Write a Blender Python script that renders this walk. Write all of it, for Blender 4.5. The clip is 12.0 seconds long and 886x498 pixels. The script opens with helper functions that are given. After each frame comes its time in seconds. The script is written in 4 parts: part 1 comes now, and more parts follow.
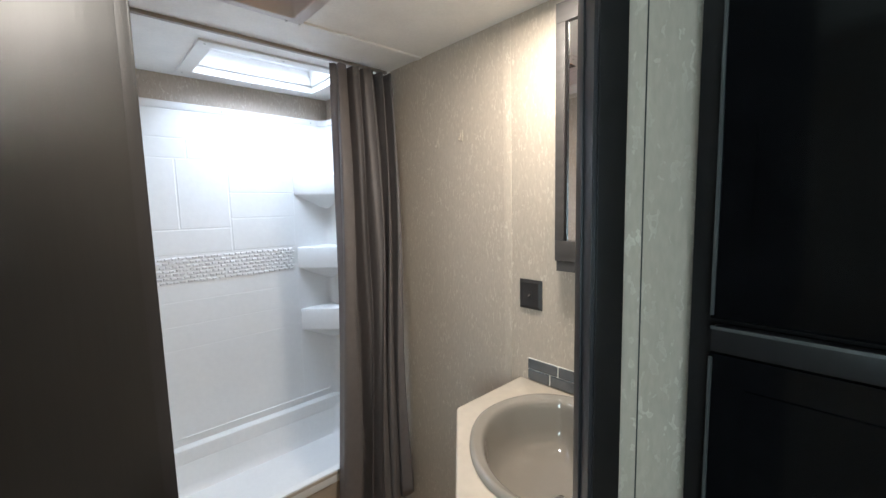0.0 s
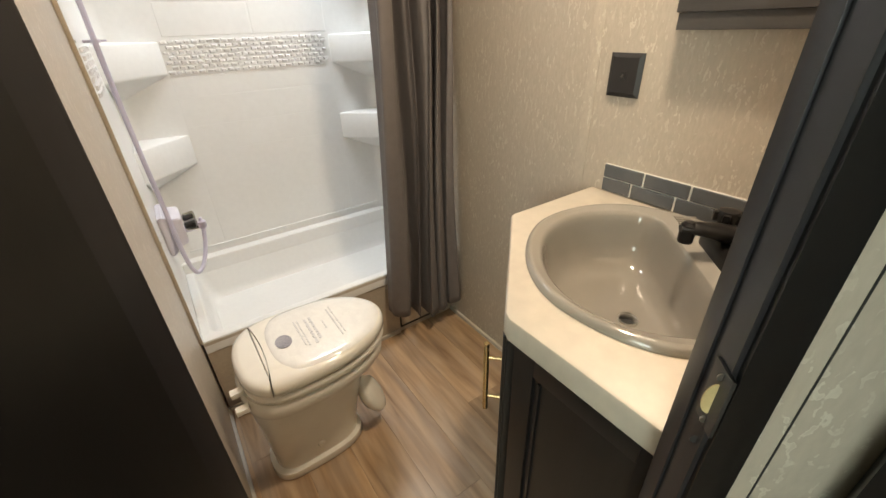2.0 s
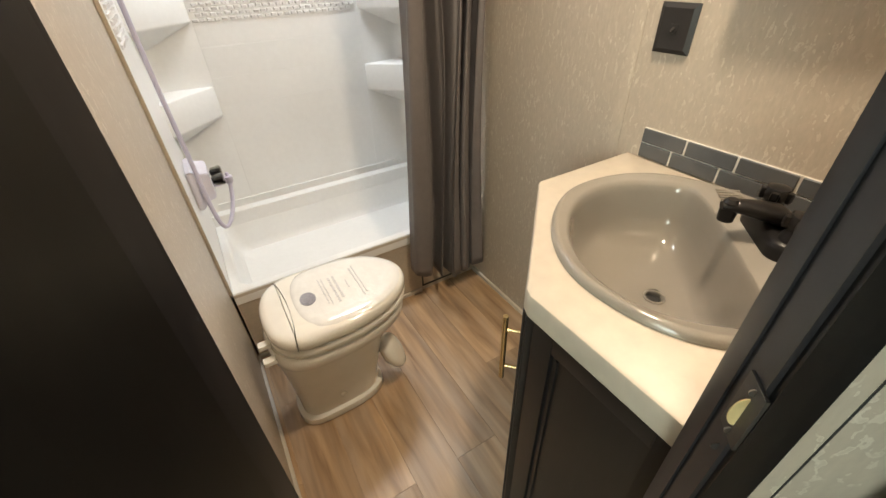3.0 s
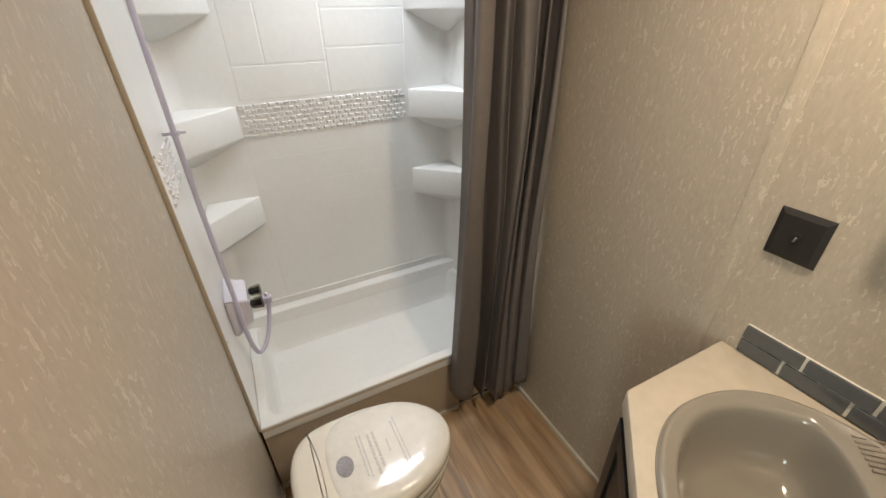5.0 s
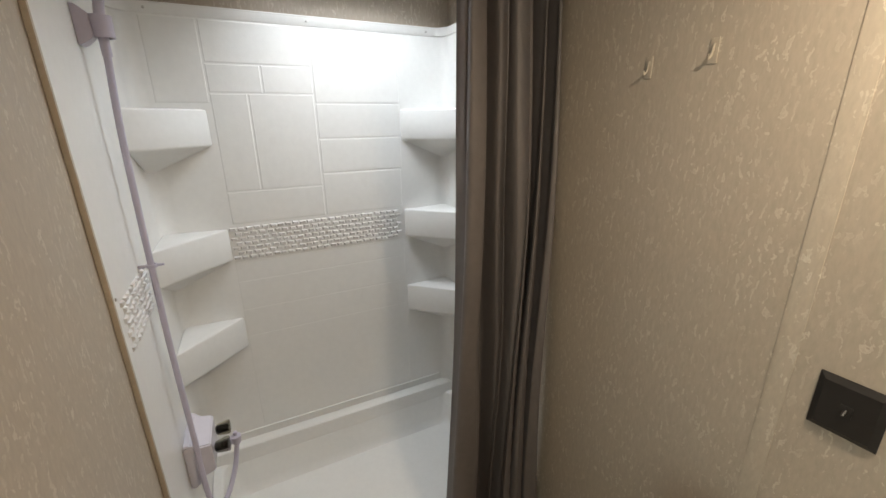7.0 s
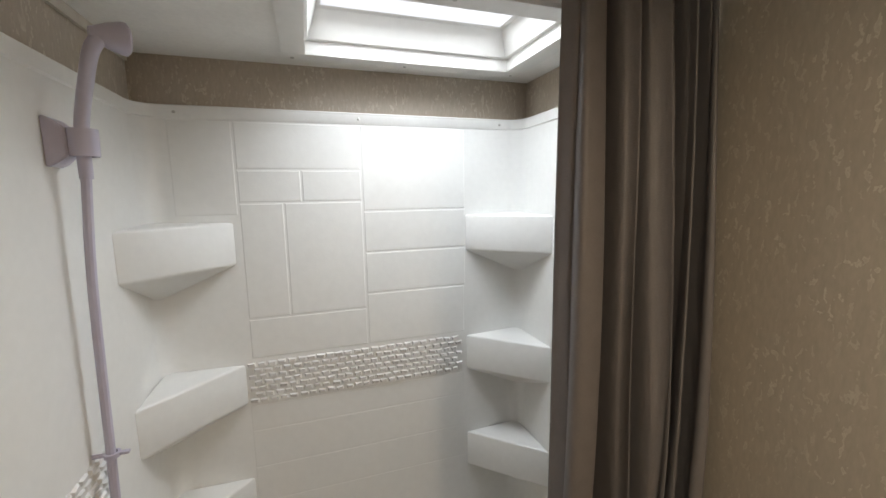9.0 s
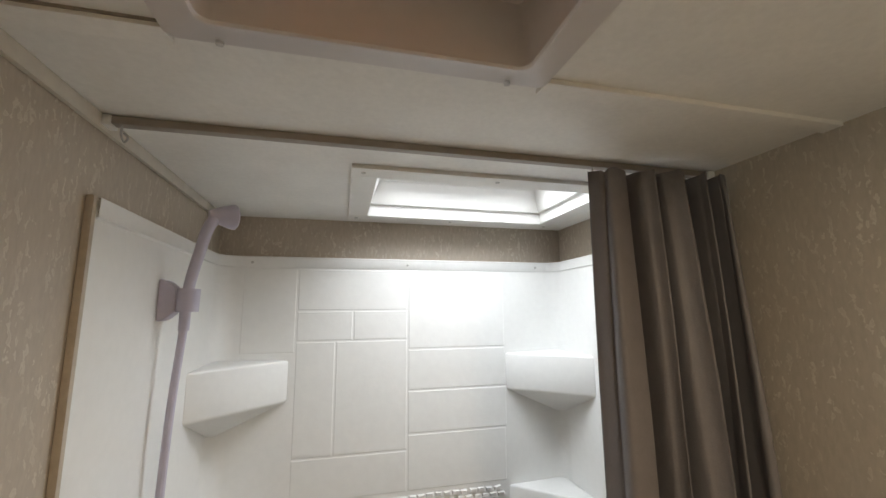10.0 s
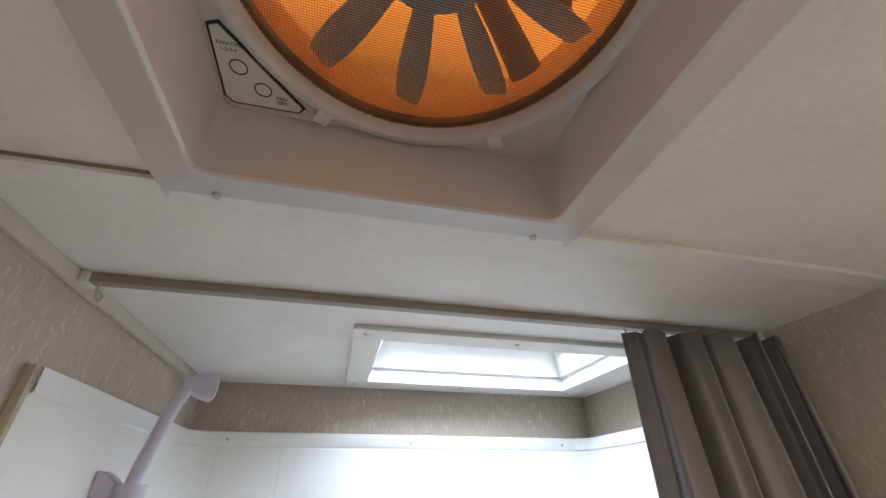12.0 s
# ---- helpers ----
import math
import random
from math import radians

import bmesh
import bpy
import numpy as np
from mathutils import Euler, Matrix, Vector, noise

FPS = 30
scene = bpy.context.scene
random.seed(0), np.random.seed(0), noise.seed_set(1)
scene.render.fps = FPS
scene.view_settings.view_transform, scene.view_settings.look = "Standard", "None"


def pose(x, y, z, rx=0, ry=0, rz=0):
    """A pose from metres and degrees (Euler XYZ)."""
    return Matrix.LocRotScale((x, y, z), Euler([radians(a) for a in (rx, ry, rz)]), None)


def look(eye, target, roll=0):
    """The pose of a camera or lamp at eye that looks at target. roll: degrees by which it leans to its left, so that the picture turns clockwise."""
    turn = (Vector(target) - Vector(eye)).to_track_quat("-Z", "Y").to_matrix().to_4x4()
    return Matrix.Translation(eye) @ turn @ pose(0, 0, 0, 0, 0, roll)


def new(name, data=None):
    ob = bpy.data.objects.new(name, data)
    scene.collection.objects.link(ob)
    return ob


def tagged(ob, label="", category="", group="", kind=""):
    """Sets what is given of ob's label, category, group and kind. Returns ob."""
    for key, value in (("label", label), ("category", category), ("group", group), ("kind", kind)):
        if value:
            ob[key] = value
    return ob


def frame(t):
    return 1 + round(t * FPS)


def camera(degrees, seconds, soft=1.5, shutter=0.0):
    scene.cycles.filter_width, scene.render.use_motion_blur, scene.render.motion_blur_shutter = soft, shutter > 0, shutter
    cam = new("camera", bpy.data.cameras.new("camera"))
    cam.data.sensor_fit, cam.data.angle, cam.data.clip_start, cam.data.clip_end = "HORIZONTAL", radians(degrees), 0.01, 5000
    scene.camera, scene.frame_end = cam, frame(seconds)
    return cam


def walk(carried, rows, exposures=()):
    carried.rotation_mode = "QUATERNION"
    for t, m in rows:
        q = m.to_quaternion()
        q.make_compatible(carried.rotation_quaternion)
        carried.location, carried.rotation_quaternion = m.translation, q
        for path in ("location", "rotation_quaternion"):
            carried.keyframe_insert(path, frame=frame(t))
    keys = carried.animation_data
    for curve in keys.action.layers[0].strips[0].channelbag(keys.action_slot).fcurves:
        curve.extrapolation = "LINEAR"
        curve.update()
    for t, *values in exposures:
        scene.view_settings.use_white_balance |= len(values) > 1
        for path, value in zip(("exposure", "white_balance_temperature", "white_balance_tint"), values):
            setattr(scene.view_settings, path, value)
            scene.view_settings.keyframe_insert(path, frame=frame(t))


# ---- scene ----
cam = camera(95.7, 12.0)
PATH = [
    (0, (-0.027, -0.122, 1.487), (1.318, 1.342, 1.276), -1.4),
    (0.5, (0.033, -0.047, 1.429), (1.319, 1.432, 1.029), -1.4),
    (1, (0.081, -0.006, 1.37), (1.245, 1.501, 0.758), -1.8),
    (1.5, (0.109, 0.019, 1.337), (1.168, 1.506, 0.521), -1.9),
    (2, (0.108, 0.037, 1.31), (1.085, 1.481, 0.331), -2.0),
    (2.5, (0.118, 0.04, 1.294), (0.994, 1.449, 0.176), -2.1),
    (4.5, (0.163, 0.271, 1.549), (0.884, 1.705, 0.355), -1.4),
    (5, (0.181, 0.371, 1.572), (0.953, 1.901, 0.541), -1.0),
    (5.5, (0.197, 0.403, 1.573), (1.022, 2.007, 0.71), -0.6),
    (6, (0.198, 0.402, 1.594), (1.055, 2.069, 0.897), -0.5),
    (6.5, (0.22, 0.398, 1.618), (1.078, 2.092, 0.989), -0.8),
    (8.5, (0.406, 0.836, 1.705), (1.106, 2.631, 1.167), -0.5),
    (9, (0.392, 0.836, 1.745), (1.017, 2.717, 1.474), -1.0),
    (9.5, (0.369, 0.811, 1.779), (0.909, 2.737, 1.794), -0.8),
    (10, (0.34, 0.774, 1.811), (0.826, 2.689, 2.122), -0.5),
    (10.5, (0.33, 0.749, 1.844), (0.786, 2.604, 2.434), -0.5),
    (11, (0.328, 0.73, 1.872), (0.758, 2.5, 2.698), -0.4),
    (11.5, (0.325, 0.778, 1.876), (0.745, 2.477, 2.846), -0.5),
    (12, (0.345, 0.857, 1.85), (0.755, 2.522, 2.88), -0.4),
]
walk(cam, [(t, look(eye, target, roll)) for t, eye, target, roll in PATH],
     exposures=[(0, 0.6, 5300, 10), (0.5, 0.6, 6000, 10), (1, 0.65, 6400, 10), (2, 0.85, 6400, 10), (2.7, 0.95, 6400, 10), (4.5, 0.68, 6300, 10), (5.2, 0.3, 6300, 10),
                (6.5, 0.02, 6300, 10), (8.5, -0.12, 6300, 10), (9.5, -0.18, 6350, 10), (10.5, 0.05, 6300, 10), (11.5, 0.34, 5600, 10), (12, 0.38, 5600, 10)])

# ---------------------------------------------------------------- light
world = bpy.data.worlds.new("world")
scene.world = world
world.use_nodes = True
wn = world.node_tree.nodes
sky = wn.new("ShaderNodeTexSky")
sky.sky_type = "NISHITA"
sky.sun_disc = False
sky.sun_elevation = radians(50)
sky.sun_rotation = radians(200)
world.node_tree.links.new(sky.outputs[0], wn["Background"].inputs[0])
wn["Background"].inputs[1].default_value = 0.12


def area(name, loc, target, sx, sy, power, colour):
    d = bpy.data.lights.new(name, "AREA")
    d.shape, d.size, d.size_y, d.energy, d.color = "RECTANGLE", sx, sy, power, colour
    ob = new(name, d)
    ob.matrix_world = look(loc, target)
    return ob


def bulb(name, loc, power, colour, r=0.03):
    d = bpy.data.lights.new(name, "POINT")
    d.energy, d.color, d.shadow_soft_size = power, colour, r
    ob = new(name, d)
    ob.location = loc
    return ob


sun_data = bpy.data.lights.new("sun", "SUN")
sun_data.energy, sun_data.angle, sun_data.color = 5.0, radians(0.6), (1.0, 0.95, 0.88)
sun_ob = new("sun", sun_data)
sun_ob.matrix_world = look((0, 0, 0), (-0.22, 0.6, -0.77))

DAY = (0.93, 0.97, 1.0)
sky_lamp = area("skylight_daylight", (0.676, 1.745, 2.180), (0.676, 1.7451, 0), 0.46, 0.23, 4.3, DAY)
sky_lamp.data.spread = radians(140)
# unseen fill lamp, added to send cool daylight in through the doorway
area("hall_fill_daylight", (-1.36, -0.62, 1.35), (0.2, 0.1, 1.2), 0.8, 0.8, 15.0, (0.87, 1.0, 0.88))
WARM = (1.0, 0.81, 0.58)
PUCK = (0.81, 0.47)
puck_data = bpy.data.lights.new("ceiling_puck_light", "AREA")
puck_data.shape, puck_data.size, puck_data.energy, puck_data.color = "DISK", 0.11, 8.4, WARM
puck_light = new("ceiling_puck_light", puck_data)
puck_light.matrix_world = look((*PUCK, 2.070), (PUCK[0], PUCK[1] + 0.0001, 0))


# ---------------------------------------------------------------- materials
def mat(name, colour, rough=0.5, metal=0.0, bump=0.0, scale=40.0, vary=0.06, coat=0.0, rand=0.0, stretch=(1, 1, 1), spec=0.5):
    """Principled surface with two scales of mottling and fine relief."""
    m = bpy.data.materials.new(name)
    m.use_nodes = True
    nt = m.node_tree
    N, L = nt.nodes, nt.links
    b = N["Principled BSDF"]
    b.inputs["Roughness"].default_value = rough
    b.inputs["Metallic"].default_value = metal
    b.inputs["Coat Weight"].default_value = coat
    b.inputs["Specular IOR Level"].default_value = spec
    tc = N.new("ShaderNodeTexCoord")
    mp = N.new("ShaderNodeMapping")
    mp.inputs["Scale"].default_value = stretch
    L.new(tc.outputs["Object"], mp.inputs[0])
    n1 = N.new("ShaderNodeTexNoise")
    n1.inputs["Scale"].default_value = scale
    n1.inputs["Detail"].default_value = 6
    n2 = N.new("ShaderNodeTexNoise")
    n2.inputs["Scale"].default_value = scale * 0.08
    n2.inputs["Detail"].default_value = 3
    for n in (n1, n2):
        L.new(mp.outputs[0], n.inputs["Vector"])
    add = N.new("ShaderNodeMath")
    add.operation = "ADD"
    L.new(n1.outputs["Fac"], add.inputs[0])
    L.new(n2.outputs["Fac"], add.inputs[1])
    last = add.outputs[0]
    if rand:
        oi = N.new("ShaderNodeObjectInfo")
        ma = N.new("ShaderNodeMath")
        ma.operation = "MULTIPLY_ADD"
        ma.inputs[1].default_value = rand
        L.new(oi.outputs["Random"], ma.inputs[0])
        L.new(last, ma.inputs[2])
        last = ma.outputs[0]
    rp = N.new("ShaderNodeMapRange")
    rp.inputs["From Min"].default_value = 0.6
    rp.inputs["From Max"].default_value = 1.4 + rand
    rp.inputs["To Min"].default_value = 1 - vary * 2
    rp.inputs["To Max"].default_value = 1 + vary * 2
    L.new(last, rp.inputs[0])
    mul = N.new("ShaderNodeVectorMath")
    mul.operation = "SCALE"
    mul.inputs[0].default_value = colour[:3]
    L.new(rp.outputs[0], mul.inputs["Scale"])
    L.new(mul.outputs[0], b.inputs["Base Color"])
    if bump:
        bp = N.new("ShaderNodeBump")
        bp.inputs["Strength"].default_value = bump
        bp.inputs["Distance"].default_value = 0.002
        L.new(n1.outputs["Fac"], bp.inputs["Height"])
        L.new(bp.outputs[0], b.inputs["Normal"])
    return m


def wallpaper(name, base, fleck):
    """Vinyl wallboard: beige ground with short, pale, curly upright flecks."""
    m = bpy.data.materials.new(name)
    m.use_nodes = True
    nt = m.node_tree
    N, L = nt.nodes, nt.links
    b = N["Principled BSDF"]
    b.inputs["Roughness"].default_value = 0.42
    tc = N.new("ShaderNodeTexCoord")
    mp = N.new("ShaderNodeMapping")
    mp.inputs["Scale"].default_value = (1, 1, 0.34)
    L.new(tc.outputs["Object"], mp.inputs[0])
    bend = N.new("ShaderNodeTexNoise")
    bend.inputs["Scale"].default_value = 70
    L.new(tc.outputs["Object"], bend.inputs["Vector"])
    mixv = N.new("ShaderNodeMix")
    mixv.data_type = "VECTOR"
    mixv.inputs["Factor"].default_value = 0.014
    L.new(mp.outputs[0], mixv.inputs[4])
    L.new(bend.outputs["Color"], mixv.inputs[5])
    n1 = N.new("ShaderNodeTexNoise")
    n1.inputs["Scale"].default_value = 128
    n1.inputs["Detail"].default_value = 1.0
    L.new(mixv.outputs[1], n1.inputs["Vector"])
    band = N.new("ShaderNodeValToRGB")
    cr = band.color_ramp
    cr.elements[0].position, cr.elements[0].color = 0.605, (0, 0, 0, 1)
    cr.elements[1].position, cr.elements[1].color = 0.65, (1, 1, 1, 1)
    e = cr.elements.new(0.72)
    e.color = (0.45, 0.45, 0.45, 1)
    L.new(n1.outputs["Fac"], band.inputs[0])
    big = N.new("ShaderNodeTexNoise")
    big.inputs["Scale"].default_value = 14
    big.inputs["Detail"].default_value = 4
    L.new(tc.outputs["Object"], big.inputs["Vector"])
    thin = N.new("ShaderNodeMapRange")
    thin.inputs["From Min"].default_value = 0.35
    thin.inputs["From Max"].default_value = 0.62
    thin.inputs["To Min"].default_value = 0.12
    L.new(big.outputs["Fac"], thin.inputs[0])
    amt = N.new("ShaderNodeMath")
    amt.operation = "MULTIPLY"
    L.new(band.outputs[0], amt.inputs[0])
    L.new(thin.outputs[0], amt.inputs[1])
    fine = N.new("ShaderNodeTexNoise")
    fine.inputs["Scale"].default_value = 160
    fine.inputs["Detail"].default_value = 5
    L.new(mp.outputs[0], fine.inputs["Vector"])
    sh = N.new("ShaderNodeMapRange")
    sh.inputs["To Min"].default_value = 0.84
    sh.inputs["To Max"].default_value = 1.14
    L.new(fine.outputs["Fac"], sh.inputs[0])
    sc = N.new("ShaderNodeVectorMath")
    sc.operation = "SCALE"
    sc.inputs[0].default_value = base
    L.new(sh.outputs[0], sc.inputs["Scale"])
    mx = N.new("ShaderNodeMix")
    mx.data_type = "RGBA"
    L.new(amt.outputs[0], mx.inputs[0])
    L.new(sc.outputs[0], mx.inputs[6])
    mx.inputs[7].default_value = (*fleck, 1)
    L.new(mx.outputs[2], b.inputs["Base Color"])
    bp = N.new("ShaderNodeBump")
    bp.inputs["Strength"].default_value = 0.12
    bp.inputs["Distance"].default_value = 0.001
    L.new(amt.outputs[0], bp.inputs["Height"])
    L.new(bp.outputs[0], b.inputs["Normal"])
    return m


def wood_floor(name):
    """Printed vinyl plank: light brown oak with greyish streaks along y, one shade a plank."""
    m = bpy.data.materials.new(name)
    m.use_nodes = True
    nt = m.node_tree
    N, L = nt.nodes, nt.links
    b = N["Principled BSDF"]
    b.inputs["Roughness"].default_value = 0.38
    tc = N.new("ShaderNodeTexCoord")
    oi = N.new("ShaderNodeObjectInfo")
    off = N.new("ShaderNodeVectorMath")
    off.operation = "SCALE"
    off.inputs[0].default_value = (3.1, 7.7, 1.3)
    L.new(oi.outputs["Random"], off.inputs["Scale"])
    ad = N.new("ShaderNodeVectorMath")
    L.new(tc.outputs["Object"], ad.inputs[0])
    L.new(off.outputs[0], ad.inputs[1])
    mp = N.new("ShaderNodeMapping")
    mp.inputs["Scale"].default_value = (1, 0.09, 1)
    L.new(ad.outputs[0], mp.inputs[0])
    n1 = N.new("ShaderNodeTexNoise")
    n1.inputs["Scale"].default_value = 30
    n1.inputs["Detail"].default_value = 8
    n1.inputs["Distortion"].default_value = 0.6
    L.new(mp.outputs[0], n1.inputs["Vector"])
    mp2 = N.new("ShaderNodeMapping")
    mp2.inputs["Scale"].default_value = (1, 0.22, 1)
    L.new(ad.outputs[0], mp2.inputs[0])
    n2 = N.new("ShaderNodeTexNoise")
    n2.inputs["Scale"].default_value = 13
    n2.inputs["Detail"].default_value = 4
    L.new(mp2.outputs[0], n2.inputs["Vector"])
    r1 = N.new("ShaderNodeValToRGB")
    c = r1.color_ramp
    c.elements[0].position, c.elements[0].color = 0.28, (0.24, 0.145, 0.08, 1)
    c.elements[1].position, c.elements[1].color = 0.72, (0.56, 0.385, 0.23, 1)
    e = c.elements.new(0.5)
    e.color = (0.42, 0.275, 0.155, 1)
    L.new(n1.outputs["Fac"], r1.inputs[0])
    r2 = N.new("ShaderNodeValToRGB")
    c = r2.color_ramp
    c.elements[0].position, c.elements[0].color = 0.42, (0, 0, 0, 1)
    c.elements[1].position, c.elements[1].color = 0.74, (0.6, 0.6, 0.6, 1)
    L.new(n2.outputs["Fac"], r2.inputs[0])
    mx = N.new("ShaderNodeMix")
    mx.data_type = "RGBA"
    L.new(r2.outputs[0], mx.inputs[0])
    L.new(r1.outputs[0], mx.inputs[6])
    mx.inputs[7].default_value = (0.44, 0.36, 0.28, 1)
    mr = N.new("ShaderNodeMapRange")
    mr.inputs["To Min"].default_value = 0.85
    mr.inputs["To Max"].default_value = 1.15
    L.new(oi.outputs["Random"], mr.inputs[0])
    sc = N.new("ShaderNodeVectorMath")
    sc.operation = "SCALE"
    L.new(mx.outputs[2], sc.inputs[0])
    L.new(mr.outputs[0], sc.inputs["Scale"])
    L.new(sc.outputs[0], b.inputs["Base Color"])
    bp = N.new("ShaderNodeBump")
    bp.inputs["Strength"].default_value = 0.15
    bp.inputs["Distance"].default_value = 0.001
    L.new(n1.outputs["Fac"], bp.inputs["Height"])
    L.new(bp.outputs[0], b.inputs["Normal"])
    return m


def clear(name, colour, rough=0.05):
    m = bpy.data.materials.new(name)
    m.use_nodes = True
    b = m.node_tree.nodes["Principled BSDF"]
    b.inputs["Base Color"].default_value = (*colour, 1)
    b.inputs["Transmission Weight"].default_value = 1.0
    b.inputs["Roughness"].default_value = rough
    b.inputs["IOR"].default_value = 1.45
    return m


def lets_light(name, colour, amount):
    """Thin tinted or milky plastic that glows where daylight falls on its far side."""
    m = bpy.data.materials.new(name)
    m.use_nodes = True
    N, L = m.node_tree.nodes, m.node_tree.links
    b = N["Principled BSDF"]
    b.inputs["Base Color"].default_value = (*colour, 1)
    b.inputs["Roughness"].default_value = 0.35
    t = N.new("ShaderNodeBsdfTranslucent")
    t.inputs[0].default_value = (*colour, 1)
    mx = N.new("ShaderNodeMixShader")
    mx.inputs[0].default_value = amount
    L.new(b.outputs[0], mx.inputs[1])
    L.new(t.outputs[0], mx.inputs[2])
    L.new(mx.outputs[0], N["Material Output"].inputs[0])
    return m


M_WALL = wallpaper("wallboard", (0.465, 0.402, 0.325), (0.625, 0.57, 0.48))
M_BATTEN = wallpaper("pale_batten", (0.495, 0.432, 0.35), (0.66, 0.61, 0.52))
M_PLAIN = mat("plain_board", (0.50, 0.43, 0.335), 0.45, bump=0.1, scale=90)
M_CEIL = mat("ceiling_vinyl", (0.84, 0.83, 0.80), 0.5, bump=0.08, scale=120, vary=0.03)
M_TRIM = mat("pale_trim", (0.60, 0.55, 0.47), 0.4, vary=0.05)
M_ABS = mat("white_abs", (0.83, 0.83, 0.81), 0.28, bump=0.06, scale=55, vary=0.015)
M_ABS2 = mat("white_abs_tile", (0.83, 0.83, 0.81), 0.30, bump=0.16, scale=38, vary=0.015)
M_CHIP = mat("white_mosaic", (0.76, 0.75, 0.74), 0.5, bump=0.1, scale=120, vary=0.04, rand=0.4)
M_PLASTIC = mat("white_plastic", (0.78, 0.77, 0.74), 0.35, vary=0.02)
M_BONE = mat("bone_china", (0.87, 0.83, 0.74), 0.16, vary=0.02, scale=20, coat=0.4)
M_WRAP = mat("wrapped_label", (0.86, 0.84, 0.79), 0.10, bump=0.9, scale=30, vary=0.03, coat=0.8)
M_INK = mat("grey_print", (0.60, 0.59, 0.58), 0.4)
M_LOGO = mat("dark_print", (0.30, 0.29, 0.32), 0.4, vary=0.2, scale=200)
M_LAV = mat("lavender_plastic", (0.53, 0.50, 0.61), 0.3, vary=0.03)
M_VALVE = mat("pale_lavender_white", (0.72, 0.70, 0.78), 0.25, vary=0.02)
M_KNOB = clear("smoked_acrylic", (0.40, 0.37, 0.30), 0.08)
M_BLACK = mat("black_cabinet", (0.013, 0.012, 0.012), 0.38, bump=0.06, scale=80, vary=0.15, stretch=(1, 1, 0.12))
M_DOOR = mat("dark_door_foil", (0.010, 0.0095, 0.009), 0.36, bump=0.1, scale=70, vary=0.12, stretch=(1, 1, 0.1))
M_JAMB = mat("dark_jamb_foil", (0.020, 0.019, 0.021), 0.35, bump=0.05, scale=60, vary=0.12, stretch=(1, 1, 0.1))
M_FRIDGE = mat("gloss_black", (0.003, 0.003, 0.0035), 0.10, vary=0.2, scale=30, spec=0.25)
M_METAL = mat("dull_nickel", (0.55, 0.54, 0.52), 0.32, 1.0, vary=0.08, scale=90)
M_BRASS = mat("brushed_brass", (0.78, 0.60, 0.32), 0.25, 1.0, vary=0.06, scale=120)
M_HOLE = mat("raw_wood", (0.55, 0.42, 0.20), 0.8, bump=0.5, scale=60, vary=0.2)
M_FAUCET = mat("matt_black", (0.010, 0.009, 0.009), 0.33, vary=0.1, spec=0.3)
M_SINK = mat("greige_sink", (0.28, 0.254, 0.218), 0.13, vary=0.015, scale=18, coat=0.5)
M_TOP = mat("cream_laminate", (0.57, 0.505, 0.41), 0.42, bump=0.05, scale=34, vary=0.05)
M_GTILE = mat("grey_glass_tile", (0.098, 0.104, 0.112), 0.2, vary=0.08, scale=30, rand=0.35, coat=0.3)
M_GROUT = mat("pale_grout", (0.74, 0.71, 0.65), 0.7, bump=0.2, scale=200)
M_PLATE = mat("dark_bronze", (0.018, 0.016, 0.015), 0.45, vary=0.1)
M_CURT = mat("grey_taupe_cloth", (0.168, 0.152, 0.150), 0.5, bump=0.25, scale=420, vary=0.05)
M_FRAME = mat("grey_wood_frame", (0.060, 0.055, 0.052), 0.5, bump=0.2, scale=60, vary=0.15, stretch=(1, 0.12, 1))
M_MIRROR = mat("mirror", (0.92, 0.92, 0.92), 0.01, 1.0, vary=0.0)
M_RAIL = mat("taupe_track", (0.30, 0.265, 0.23), 0.45, vary=0.05)
M_VENT = mat("vent_plastic", (0.70, 0.67, 0.67), 0.28, vary=0.02)
M_BLADE = mat("fan_grey", (0.66, 0.65, 0.63), 0.5, vary=0.04)
M_SCREEN = mat("screen_wire", (0.10, 0.095, 0.09), 0.6, vary=0.0)
M_SHAFT = mat("dark_shaft", (0.05, 0.048, 0.046), 0.4, 0.4)
M_DOME = lets_light("amber_dome", (0.93, 0.27, 0.022), 0.75)
M_THROAT = mat("brown_throat", (0.20, 0.075, 0.02), 0.35, vary=0.05)
M_ARM = lets_light("amber_brown_plastic", (0.46, 0.34, 0.22), 0.3)
M_MILK = lets_light("milky_dome", (0.97, 0.96, 0.94), 0.85)
M_FLOOR = wood_floor("oak_vinyl")
M_SUB = mat("joint_dark", (0.24, 0.165, 0.10), 0.8)
M_GASKET = mat("black_gasket", (0.02, 0.02, 0.02), 0.5)
M_STRIKE = mat("worn_steel", (0.075, 0.07, 0.068), 0.42, 0.6, vary=0.15)
M_LINE = mat("grey_edge", (0.07, 0.07, 0.07), 0.3, 0.3)


# ---------------------------------------------------------------- builders
def box(bm, x0, y0, z0, x1, y1, z1, bevel=0.0, seg=2):
    vs = [bm.verts.new((x, y, z)) for z in (z0, z1) for x, y in ((x0, y0), (x1, y0), (x1, y1), (x0, y1))]
    fs = [bm.faces.new([vs[i] for i in q]) for q in ((3, 2, 1, 0), (4, 5, 6, 7), (0, 1, 5, 4), (1, 2, 6, 5), (2, 3, 7, 6), (3, 0, 4, 7))]
    if bevel:
        es = list({e for f in fs for e in f.edges})
        bmesh.ops.bevel(bm, geom=es, offset=bevel, segments=seg, affect="EDGES", profile=0.7)
    return vs


